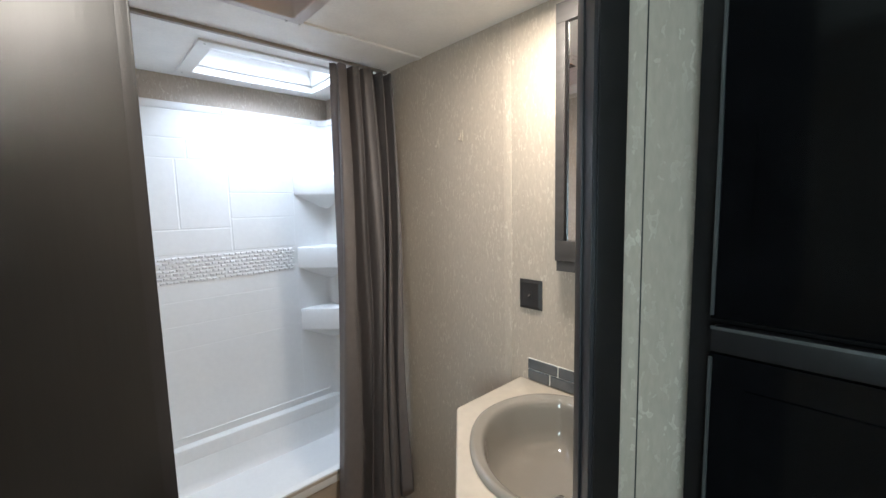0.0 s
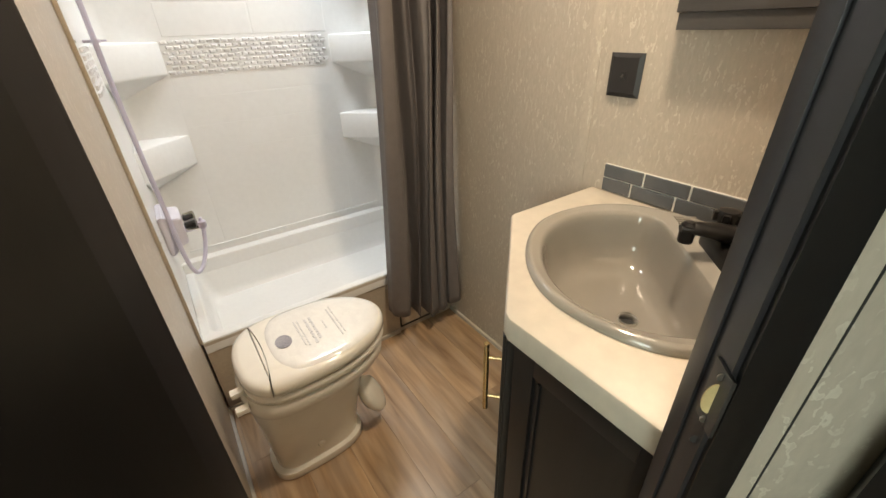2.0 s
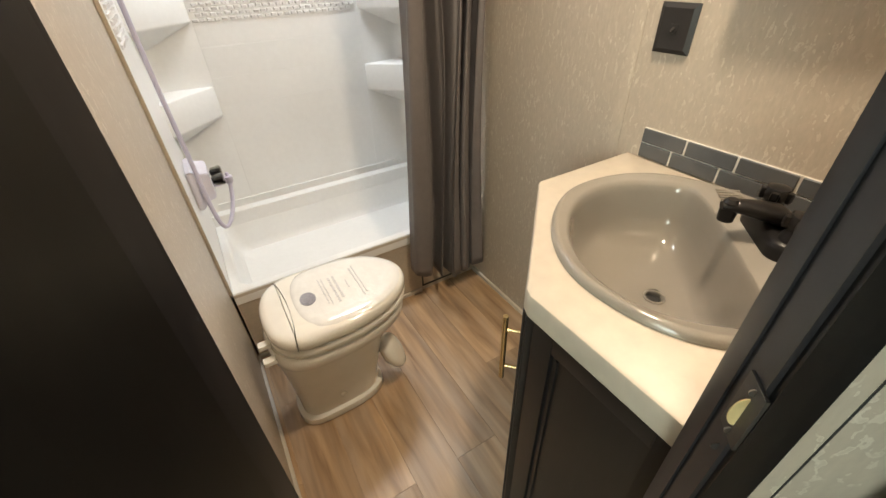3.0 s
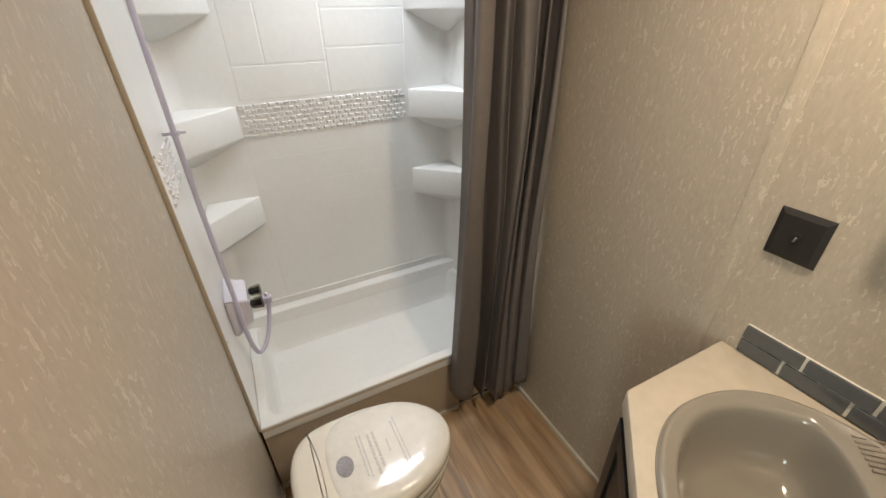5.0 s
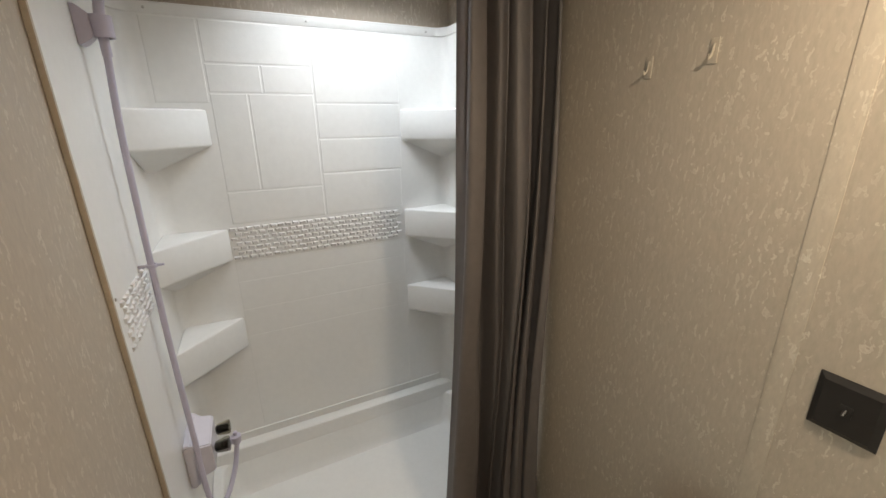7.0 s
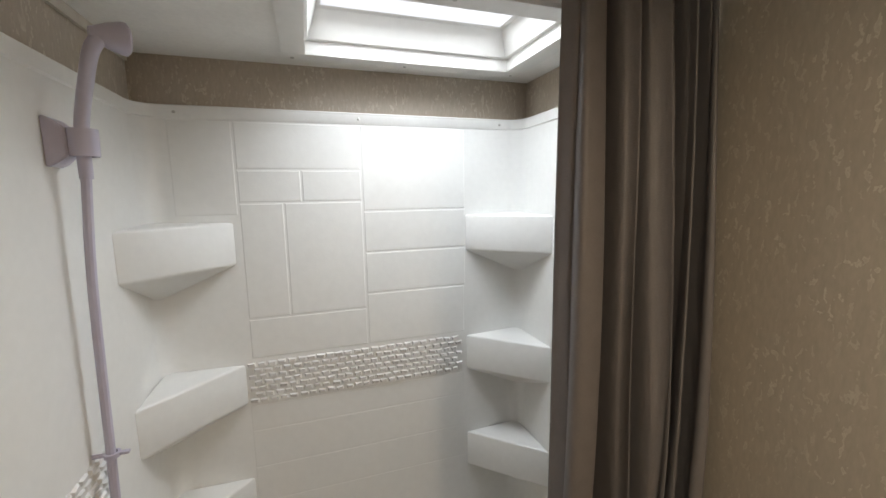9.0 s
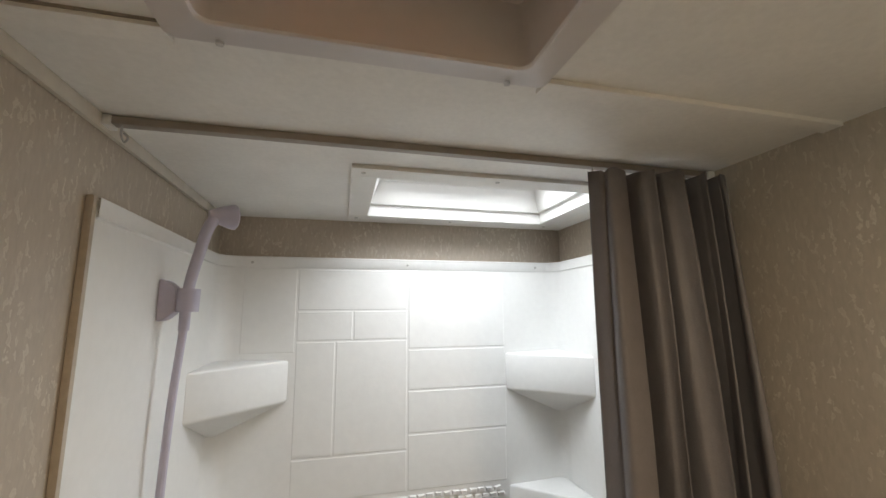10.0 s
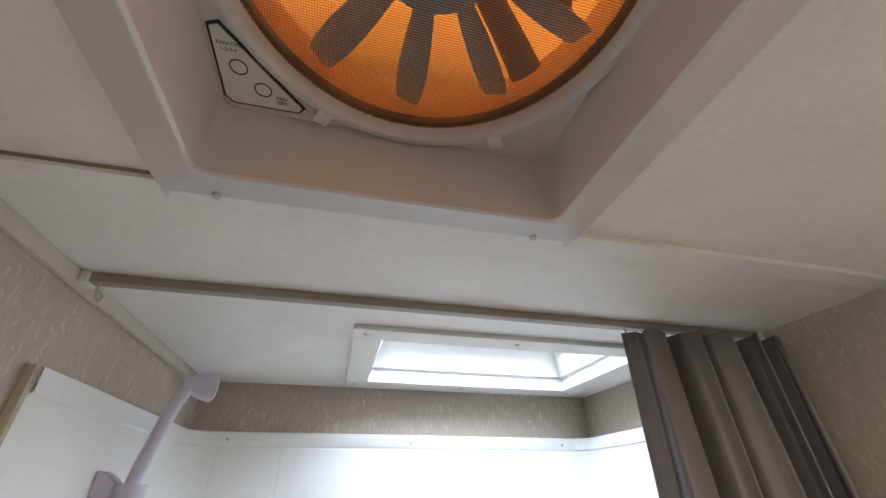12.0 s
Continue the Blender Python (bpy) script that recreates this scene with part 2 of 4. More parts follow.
def prism(bm, pts, z0, z1, bevel=0.0, seg=2):
    lo = [bm.verts.new((x, y, z0)) for x, y in pts]
    hi = [bm.verts.new((x, y, z1)) for x, y in pts]
    fs = [bm.faces.new(lo[::-1]), bm.faces.new(hi)]
    n = len(pts)
    for i in range(n):
        fs.append(bm.faces.new((lo[i], lo[(i + 1) % n], hi[(i + 1) % n], hi[i])))
    if bevel:
        es = list({e for f in fs for e in f.edges})
        bmesh.ops.bevel(bm, geom=es, offset=bevel, segments=seg, affect="EDGES", profile=0.7)
    return fs


def rings(bm, loops, cap0=True, cap1=True):
    """Skin closed loops of equal length."""
    vv = [[bm.verts.new(p) for p in lp] for lp in loops]
    n = len(vv[0])
    for a, b in zip(vv, vv[1:]):
        for i in range(n):
            bm.faces.new((a[i], a[(i + 1) % n], b[(i + 1) % n], b[i]))
    if cap0:
        bm.faces.new(vv[0][::-1])
    if cap1:
        bm.faces.new(vv[-1])
    return vv


def lathe(bm, prof, m=None, n=24, cap0=True, cap1=True):
    """prof: (radius, height) about z, then put at the pose m."""
    m = m or Matrix()
    rings(bm, [[m @ Vector((r * math.cos(2 * math.pi * i / n), r * math.sin(2 * math.pi * i / n), h)) for i in range(n)] for r, h in prof], cap0, cap1)


def tube(bm, path, r, n=10, steps=8):
    """Round tube along a smooth path through the points."""
    P = [Vector(p) for p in path]
    if steps > 1 and len(P) > 2:
        Q = []
        E = [2 * P[0] - P[1]] + P + [2 * P[-1] - P[-2]]
        for i in range(1, len(E) - 2):
            for k in range(steps):
                t = k / steps
                a, b, c, d = E[i - 1], E[i], E[i + 1], E[i + 2]
                Q.append(0.5 * (2 * b + (c - a) * t + (2 * a - 5 * b + 4 * c - d) * t * t + (3 * b - a - 3 * c + d) * t ** 3))
        P = Q + [P[-1]]
    rad = r if callable(r) else (lambda t: r)
    loops, up = [], None
    for i, p in enumerate(P):
        d = (P[min(i + 1, len(P) - 1)] - P[max(i - 1, 0)]).normalized()
        up = (up or (Vector((0, 0, 1)) if abs(d.z) < 0.9 else Vector((1, 0, 0))))
        up = (up - d * up.dot(d)).normalized()
        s = d.cross(up)
        q = rad(i / (len(P) - 1))
        loops.append([p + q * (math.cos(2 * math.pi * k / n) * up + math.sin(2 * math.pi * k / n) * s) for k in range(n)])
    rings(bm, loops)


def mesh_of(name, bm, material, smooth=35):
    bmesh.ops.recalc_face_normals(bm, faces=bm.faces)
    lim = radians(smooth)
    for f in bm.faces:
        f.smooth = smooth > 0
    for e in bm.edges:
        if len(e.link_faces) == 2:
            e.smooth = e.calc_face_angle(0) < lim
    me = bpy.data.meshes.new(name)
    bm.to_mesh(me)
    bm.free()
    me.materials.append(material)
    return me


def part(name, bm, material, parent=None, label="", smooth=35):
    ob = new(name, mesh_of(name, bm, material, smooth))
    if parent is not None:
        ob.parent = parent
    if label:
        ob["label"] = label
    return ob


def thing(name, label, category, loc=(0, 0, 0), group="", kind=""):
    """An Empty at the thing's base; parts are modelled in world metres."""
    ob = new(name)
    ob.empty_display_size = 0.05
    ob.location = loc
    ob["base"] = 1
    return tagged(ob, label, category, group, kind)


def sub(name, bm, material, parent, label="", smooth=35):
    """A part given in world metres under a thing whose base is not at the origin."""
    ob = part(name, bm, material, parent, label, smooth)
    base = parent if parent.type == "EMPTY" else parent.parent
    ob.matrix_parent_inverse = Matrix.Translation(base.location).inverted() if parent.type == "EMPTY" else Matrix()
    return ob


def setting(name, bm, material, label, category, smooth=35):
    return tagged(part(name, bm, material, None, "", smooth), label, category, kind="structure")


def B(*args, **kw):
    bm = bmesh.new()
    box(bm, *args, **kw)
    return bm


R2 = math.sqrt(2)


def dia(u, s):
    """Plan point on the slanting doorway wall: u along it, s = x + y across it."""
    return ((s + u * R2) / 2, (s - u * R2) / 2)


def dia_prism(bm, u0, u1, s0, s1, z0, z1, bevel=0.0):
    prism(bm, [dia(u0, s0), dia(u1, s0), dia(u1, s1), dia(u0, s1)], z0, z1, bevel)


# ---------------------------------------------------------------- structure
CEIL = 2.095
XR = 1.085      # wallboard behind the vanity
YB = 2.035      # wall behind the tub
S_IN, S_OUT = 0.552, 0.487
U_L, U_R = -0.330, 0.212

setting("wall_left", B(-0.05, 0.56, 0, -0.004, 2.09, CEIL), M_WALL, "beige vinyl wallboard with pale curly flecks", "wall")
setting("wall_back", B(-0.004, YB, 0, XR, YB + 0.05, CEIL), M_WALL, "beige flecked wallboard behind the tub surround", "wall")
setting("wall_right", B(XR, 0.02, 0, XR + 0.05, YB + 0.05, CEIL), M_WALL, "beige flecked wallboard behind the vanity", "wall")
setting("wall_near", B(0.54, 0.008, 0, XR + 0.05, 0.02, CEIL), M_WALL, "beige wallboard at the end of the vanity", "wall")
bm = bmesh.new()
dia_prism(bm, U_L - 0.085, U_L - 0.012, S_OUT, S_IN, 0, CEIL)
setting("wall_door_hinge_side", bm, M_WALL, "narrow slanting wallboard beside the door hinges", "wall")
bm = bmesh.new()
dia_prism(bm, U_R + 0.012, 0.37, S_OUT, S_IN, 0, CEIL)
setting("wall_door_latch_side", bm, M_WALL, "narrow slanting wallboard beside the door latch", "wall")
bm = bmesh.new()
dia_prism(bm, U_L - 0.012, U_R + 0.012, S_OUT, S_IN, 1.96, CEIL)
setting("wall_over_door", bm, M_WALL, "wallboard above the slanting doorway", "wall")

bm = bmesh.new()
dia_prism(bm, 0.2675, 0.2688, S_OUT - 0.0012, S_OUT + 0.001, 0.0, CEIL - 0.001)
setting("trim_board_joint", bm, M_GASKET, "thin dark joint between two wallboards", "trim")

# hall round the doorway: unseen, assumed walls that close the space behind the camera
setting("wall_hall_far", B(-1.45, 0.56, 0, -0.05, 0.61, CEIL), M_WALL, "assumed, unseen wallboard closing off the hall", "wall")
setting("wall_hall_side_low", B(-1.45, -1.7, 0, -1.4, 0.56, 0.9), M_WALL, "assumed, unseen hall wallboard below the added window", "wall")
setting("wall_hall_side_high", B(-1.45, -1.7, 1.8, -1.4, 0.56, CEIL), M_WALL, "assumed, unseen hall wallboard above the added window", "wall")
setting("wall_hall_side_end", B(-1.45, -0.17, 0.9, -1.4, 0.56, 1.8), M_WALL, "assumed, unseen hall wallboard beside the added window", "wall")
setting("wall_hall_side_start", B(-1.45, -1.7, 0.9, -1.4, -1.07, 1.8), M_WALL, "assumed, unseen hall wallboard beside the added window", "wall")
setting("wall_hall_near", B(-1.4, -1.7, 0, 1.135, -1.65, CEIL), M_WALL, "assumed, unseen plain hall wallboard", "wall")
setting("wall_hall_end", B(1.085, -1.65, 0, 1.135, 0.0, CEIL), M_WALL, "assumed, unseen plain hall wallboard", "wall")

bm = bmesh.new()
box(bm, -1.5, -1.75, -0.06, 1.2, 2.15, -0.004)
floor = setting("floor", bm, M_SUB, "light brown oak-look vinyl plank floor", "floor")

SKY = (0.400, 1.575, 0.955, 1.920)
VENT = (0.200, 0.810, 0.540, 1.157)
bm = bmesh.new()
xs = sorted({-1.5, SKY[0], SKY[2], VENT[0], VENT[2], 1.2})
ys = sorted({-1.75, SKY[1], SKY[3], VENT[1], VENT[3], 2.15})
for xa, xb in zip(xs, xs[1:]):
    for ya, yb in zip(ys, ys[1:]):
        mx_, my_ = (xa + xb) / 2, (ya + yb) / 2
        if any(h[0] < mx_ < h[2] and h[1] < my_ < h[3] for h in (SKY, VENT)):
            continue
        box(bm, xa, ya, CEIL, xb, yb, CEIL + 0.055)
setting("ceiling", bm, M_CEIL, "off-white vinyl ceiling panel", "ceiling", smooth=0)

bm = bmesh.new()
for xa, xb in ((0.003, 0.163), (0.577, 1.08)):
    box(bm, xa, 1.183, CEIL - 0.007, xb, 1.212, CEIL + 0.001, 0.0025)
setting("trim_ceiling_batten", bm, M_CEIL, "off-white batten over a ceiling joint", "trim")
# the joint's shadow line, put in as a thin strip of taupe
bm = bmesh.new()
box(bm, 0.003, 1.1805, CEIL - 0.0025, 0.163, 1.1828, CEIL + 0.001)
setting("trim_ceiling_joint", bm, M_RAIL, "thin taupe strip as the joint's shadow line beside the ceiling batten", "trim")
bm = bmesh.new()
box(bm, XR - 0.0016, 0.735, 0.02, XR + 0.001, 0.768, CEIL, 0.0008)
setting("trim_wall_batten", bm, M_BATTEN, "flecked batten strip over a wallboard joint", "trim")
bm = bmesh.new()
box(bm, -0.004, 0.575, CEIL - 0.022, 0.004, 2.03, CEIL, 0.003)
setting("trim_ceiling_edge", bm, M_TRIM, "narrow beige strip where wall meets ceiling", "trim")
bm = bmesh.new()
box(bm, -0.005, 0.575, 0, 0.006, 1.42, 0.020, 0.004)
setting("baseboard_left", bm, M_TRIM, "narrow pale strip along the floor", "baseboard")
bm = bmesh.new()
box(bm, XR - 0.011, 0.70, 0, XR + 0.001, 1.42, 0.020, 0.004)
setting("baseboard_right", bm, M_TRIM, "narrow pale strip along the floor", "baseboard")

# door frame: jambs, stops and casing
frame_ob = thing("door_frame", "dark brown-black foil door frame, slanting across the corner", "door frame", (0.236, 0.29, 0), kind="structure")
for side, ue in ((-1, U_L), (1, U_R)):
    bm = bmesh.new()
    ua, ub = sorted((ue, ue + side * 0.012))
    dia_prism(bm, ua, ub, S_OUT - 0.004, S_IN + 0.004, 0, 1.96, 0.001)
    sub("jamb", bm, M_JAMB, frame_ob)
    bm = bmesh.new()
    ua, ub = sorted((ue + side * 0.001, ue + side * 0.030))
    dia_prism(bm, ua, ub, S_IN + 0.001, S_IN + 0.012, 0, 1.985, 0.002)
    sub("inner_casing", bm, M_JAMB, frame_ob)
    bm = bmesh.new()
    ua, ub = sorted((ue + side * 0.004, ue + side * 0.034))
    dia_prism(bm, ua, ub, S_OUT - 0.012, S_OUT - 0.001, 0, 1.985, 0.002)
    sub("outer_casing", bm, M_FAUCET, frame_ob)
bm = bmesh.new()
dia_prism(bm, U_R - 0.0028, U_R - 0.0002, S_OUT + 0.036, S_IN + 0.003, 0, 1.944, 0.001)
sub("door_stop", bm, M_JAMB, frame_ob)
bm = bmesh.new()
dia_prism(bm, U_L, U_R, S_OUT - 0.004, S_IN + 0.004, 1.945, 1.96, 0.001)
sub("head_jamb", bm, M_JAMB, frame_ob)
bm = bmesh.new()
dia_prism(bm, U_L - 0.03, U_R + 0.03, S_OUT - 0.012, S_OUT - 0.001, 1.955, 1.985, 0.002)
sub("head_casing", bm, M_FAUCET, frame_ob)

# strike plate on the latch jamb
strike = thing("strike_plate", "dull nickel strike plate screwed to the dark door jamb", "strike plate", (*dia(U_R, 0.50), 1.05))
bm = bmesh.new()
dia_prism(bm, U_R - 0.0025, U_R + 0.0005, 0.470, 0.508, 1.024, 1.084, 0.001)
sub("plate", bm, M_STRIKE, strike)
bm = bmesh.new()
mm = Matrix.Translation((*dia(U_R - 0.0028, 0.487), 1.054)) @ pose(0, 0, 0, 0, 0, 135) @ pose(0, 0, 0, 90, 0, 0) @ Matrix.Diagonal((0.62, 1.25, 1, 1))
lathe(bm, [(0.0125, -0.0006), (0.0125, 0.0006)], mm)
sub("latch_hole", bm, M_HOLE, strike, "raw wood seen through the latch hole")
for dz in (-0.023, 0.023):
    bm = bmesh.new()
    mm = Matrix.Translation((*dia(U_R - 0.003, 0.487), 1.054 + dz)) @ pose(0, 0, 0, 0, 0, 135) @ pose(0, 0, 0, 90, 0, 0)
    lathe(bm, [(0.0035, -0.0006), (0.003, 0.001), (0.001, 0.0013)], mm, 12)
    sub("screw", bm, M_METAL, strike)

bm = bmesh.new()
mm = Matrix.Translation((*dia(U_R - 0.0008, 0.492), 1.002)) @ pose(0, 0, 0, 0, 0, 135) @ pose(0, 0, 0, 90, 0, 0)
lathe(bm, [(0.0045, -0.0006), (0.0045, 0.0006), (0.0025, 0.0006), (0.0025, -0.0002)], mm, 14)
sub("screw_hole", bm, M_STRIKE, strike)

# open door, swung out into the hall
door = thing("door", "dark brown-black flush door swung fully open into the hall", "door", (*dia(U_L + 0.01, S_OUT), 0), kind="structure")
bm = bmesh.new()
dia_prism(bm, U_L - 0.004, U_L + 0.021, S_OUT - 0.72, S_OUT + 0.006, 0.012, 1.94, 0.0015)
slab = sub("door_leaf", bm, M_DOOR, door)
for z in (0.25, 1.0, 1.7):
    bm = bmesh.new()
    lathe(bm, [(0.005, 0), (0.005, 0.07)], Matrix.Translation((*dia(U_L - 0.008, S_OUT - 0.010), z)), 10)
    sub("hinge", bm, M_PLATE, door)

# fridge beside the doorway
fridge = thing("refrigerator", "gloss black upright refrigerator built in beside the doorway", "refrigerator", (0.75, -0.3, 0))
sub("cabinet", B(0.440, -0.62, 0.004, 1.06, 0.006, 1.96, bevel=0.003), M_FAUCET, fridge)
for name, z0, z1 in (("freezer_door", 1.372, 1.93), ("fridge_door", 0.10, 1.338)):
    d = sub(name, B(0.422, -0.595, z0, 0.440, -0.016, z1, bevel=0.003), M_FRIDGE, fridge)
    sub("edge_trim", B(0.4205, -0.0195, z0 + 0.004, 0.4225, -0.0165, z1 - 0.004), M_LINE, d)
    sub("panel", B(0.419, -0.56, z0 + 0.03, 0.4225, -0.046, z1 - 0.03, bevel=0.001), M_FRIDGE, d)
sub("handle", B(0.410, -0.40, 1.343, 0.430, -0.02, 1.367, bevel=0.004), M_FAUCET, fridge, "recessed black grip between the doors")
sub("grip_edge", B(0.4085, -0.14, 1.3655, 0.412, -0.02, 1.3685), M_LINE, fridge)

# assumed hall window, unseen, added so the hall's fill light has an opening
win = thing("assumed_hall_window", "assumed, unseen hall window added for the fill light behind the doorway", "window", (-1.43, -0.62, 0.9), kind="structure")
for a in ((-1.44, -1.07, 0.9, -1.41, -1.03, 1.8), (-1.44, -0.21, 0.9, -1.41, -0.17, 1.8), (-1.44, -1.03, 0.9, -1.41, -0.21, 0.94), (-1.44, -1.03, 1.76, -1.41, -0.21, 1.8)):
    sub("window_frame", B(*a), M_FAUCET, win)
pane = sub("pane", B(-1.43, -1.03, 0.94, -1.426, -0.21, 1.76), M_MILK, win)

# ---------------------------------------------------------------- tub and surround
tub = thing("bathtub", "white moulded plastic tub with a beige panelled front", "bathtub", (0.53, 1.7, 0))
XA, XB = 0.004, 1.060


def rr(x0, x1, y0, y1, r, z, n=6):
    out = []
    for cx, cy, a0 in ((x1 - r, y1 - r, 0), (x0 + r, y1 - r, 90), (x0 + r, y0 + r, 180), (x1 - r, y0 + r, 270)):
        for k in range(n + 1):
            a = radians(a0 + 90 * k / n)
            out.append((cx + r * math.cos(a), cy + r * math.sin(a), z))
    return out


bm = bmesh.new()
rings(bm, [rr(XA, XB, 1.418, 2.03, 0.004, 0.300), rr(XA, XB, 1.418, 2.03, 0.004, 0.347), rr(XA + 0.003, XB - 0.003, 1.421, 2.027, 0.006, 0.352),
           rr(XA + 0.03, XB - 0.016, 1.452, 1.985, 0.03, 0.352), rr(XA + 0.038, XB - 0.022, 1.462, 1.978, 0.035, 0.345),
           rr(XA + 0.050, XB - 0.030, 1.478, 1.962, 0.05, 0.235), rr(XA + 0.058, XB - 0.036, 1.486, 1.956, 0.055, 0.212), rr(XA + 0.070, XB - 0.05, 1.500, 1.945, 0.06, 0.198), rr(XA + 0.12, XB - 0.12, 1.55, 1.89, 0.06, 0.193)], cap0=False)
shell = sub("tub_shell", bm, M_ABS, tub, "glossy white moulded tub")
bm = bmesh.new()
box(bm, XA, 1.976, 0.33, XB, 2.03, 0.402, 0.010, 4)
sub("back_ledge", bm, M_ABS, tub)
sub("caulk_bead", B(XA + 0.05, 2.0165, 0.432, XB - 0.05, 2.0235, 0.439, bevel=0.002), M_ABS, tub)
apron = sub("apron", B(XA, 1.424, 0.0, XR - 0.002, 1.437, 0.333), M_PLAIN, tub, "beige board front of the tub")
sub("apron_rail", B(XA, 1.4175, 0.333, XR - 0.002, 1.437, 0.3465, bevel=0.002), M_TRIM, tub)
sub("floor_strip", B(XA, 1.412, 0.0, 0.775, 1.424, 0.018, bevel=0.004), M_TRIM, tub)
for z0, z1, x0, x1 in ((0.024, 0.031, 0.781, 1.056), (0.312, 0.319, 0.781, 1.056), (0.031, 0.312, 0.781, 0.788), (0.031, 0.312, 1.049, 1.056)):
    sub("panel_gasket", B(x0, 1.4205, z0, x1, 1.4245, z1), M_GASKET, apron)

sur = thing("shower_surround", "white moulded shower surround with tile relief and corner shelves", "shower surround", (0.53, 2.0, 0.352))
YF = 2.022
ZT = 1.972
RC = 0.05


def corner_path(y0):
    """Plan line of the surround: side wall, rounded corner, back, rounded corner, side wall."""
    pts = [(0.006, y0)]
    for k in range(9):
        a = math.pi - k * math.pi / 16
        pts.append((0.006 + RC + RC * math.cos(a), YF - RC + RC * math.sin(a)))
    for k in range(9):
        a = math.pi / 2 - k * math.pi / 16
        pts.append((1.056 - RC + RC * math.cos(a), YF - RC + RC * math.sin(a)))
    pts.append((1.056, y0))
    return pts


line = corner_path(1.418)
bm = bmesh.new()
# shell of the liner, 4 mm thick outwards
outer = [(-0.0035, 1.418)] + [(max(-0.0035, min(1.0845, x + (-0.008 if x < 0.5 else 0.008))), min(YB - 0.001, y + 0.006)) for x, y in line[1:-1]] + [(1.0845, 1.418)]
zs = (0.353, ZT)
lo_i = [bm.verts.new((x, y, zs[0])) for x, y in line]
hi_i = [bm.verts.new((x, y, zs[1])) for x, y in line]
lo_o = [bm.verts.new((x, y, zs[0])) for x, y in outer]
hi_o = [bm.verts.new((x, y, zs[1])) for x, y in outer]
for i in range(len(line) - 1):
    bm.faces.new((lo_i[i], lo_i[i + 1], hi_i[i + 1], hi_i[i]))
    bm.faces.new((hi_i[i], hi_i[i + 1], hi_o[i + 1], hi_o[i]))
    bm.faces.new((lo_o[i + 1], lo_o[i], hi_o[i], hi_o[i + 1]))
for i in (0, len(line) - 1):
    bm.faces.new((lo_i[i], hi_i[i], hi_o[i], lo_o[i]))
liner = sub("liner", bm, M_ABS, sur, "glossy white liner", smooth=50)
bm = bmesh.new()
rim_in = [(x + (0.004 if x < 0.5 else -0.004), y - (0.0 if i in (0, len(line) - 1) else 0.003)) for i, (x, y) in enumerate(line)]
a0 = [bm.verts.new((x, y, 1.943)) for x, y in line]
a1 = [bm.verts.new((x, y, 1.946)) for x, y in rim_in]
a2 = [bm.verts.new((x, y, 1.974)) for x, y in rim_in]
a3 = [bm.verts.new((x, y, 1.976)) for x, y in line]
for i in range(len(line) - 1):
    for p, q in ((a0, a1), (a1, a2), (a2, a3)):
        bm.faces.new((p[i], p[i + 1], q[i + 1], q[i]))
sub("top_flange", bm, M_ABS, sur, smooth=50)
sub("edge_strip", B(-0.0035, 1.409, 0.353, 0.0065, 1.4178, ZT + 0.003, bevel=0.0015), M_PLAIN, sur, "tan edge strip of the liner")
for x in (0.09, 0.541, 0.98):
    bm = bmesh.new()
    lathe(bm, [(0.004, 0), (0.0035, 0.002), (0.001, 0.0028)], Matrix.Translation((x, YF - 0.003, 1.958)) @ pose(0, 0, 0, 90), 10)
    sub("screw", bm, M_METAL, sur)
for y, z in ((1.427, 1.955), (1.427, 1.30), (1.427, 0.75)):
    bm = bmesh.new()
    lathe(bm, [(0.004, 0), (0.0035, 0.002), (0.001, 0.0028)], Matrix.Translation((0.0062, y, z)) @ pose(0, 0, 0, 0, 90), 10)
    sub("screw", bm, M_METAL, sur)


def shelf(flip, z0, z1):
    """Moulded corner shelf: slanting front with soft edges, underside falling back into the corner."""
    fx = (lambda x: 1.062 - x) if flip else (lambda x: x)
    bm = bmesh.new()
    f0, f1 = (0.004, 1.826), (0.203, 2.021)
    back = (0.010, 2.020)
    d = 0.006
    lo = [bm.verts.new((fx(x), y, z)) for x, y, z in ((*f0, z0), (*f1, z0), (*back, z0 - 0.085))]
    hi = [bm.verts.new((fx(x), y, z)) for x, y, z in ((*f0, z1 - 0.002), (*f1, z1 - 0.002), (back[0], back[1], z1 + 0.004))]
    bm.faces.new(lo)
    bm.faces.new(hi)
    for i in range(3):
        bm.faces.new((lo[i], lo[(i + 1) % 3], hi[(i + 1) % 3], hi[i]))
    bmesh.ops.recalc_face_normals(bm, faces=bm.faces)
    es = [e for e in bm.edges if not (e.verts[0] in (lo[2], hi[2]) and e.verts[1] in (lo[2], hi[2]))]
    bmesh.ops.bevel(bm, geom=es, offset=d, segments=3, affect="EDGES", profile=0.5)
    return sub("corner_shelf", bm, M_ABS, sur, smooth=60)


for z0, z1 in ((1.567, 1.682), (1.170, 1.287), (0.823, 0.945)):
    for flip in (False, True):
        shelf(flip, z0, z1)

# ---------------------------------------------------------------- vanity
SC = (0.812, 0.372)


def sink_r(a, k=1.0, dx=0.0):
    """Point of the sink's outline at angle a, scaled by k."""
    c, s = math.cos(a), math.sin(a)
    p = 1.62 if (c < 0 and s > 0) else (2.6 if c < 0 else 2.5)
    r = (abs(c / 0.248) ** p + abs(s / 0.250) ** p) ** (-1 / p)
    return (SC[0] + dx + k * r * c, SC[1] + k * r * s)


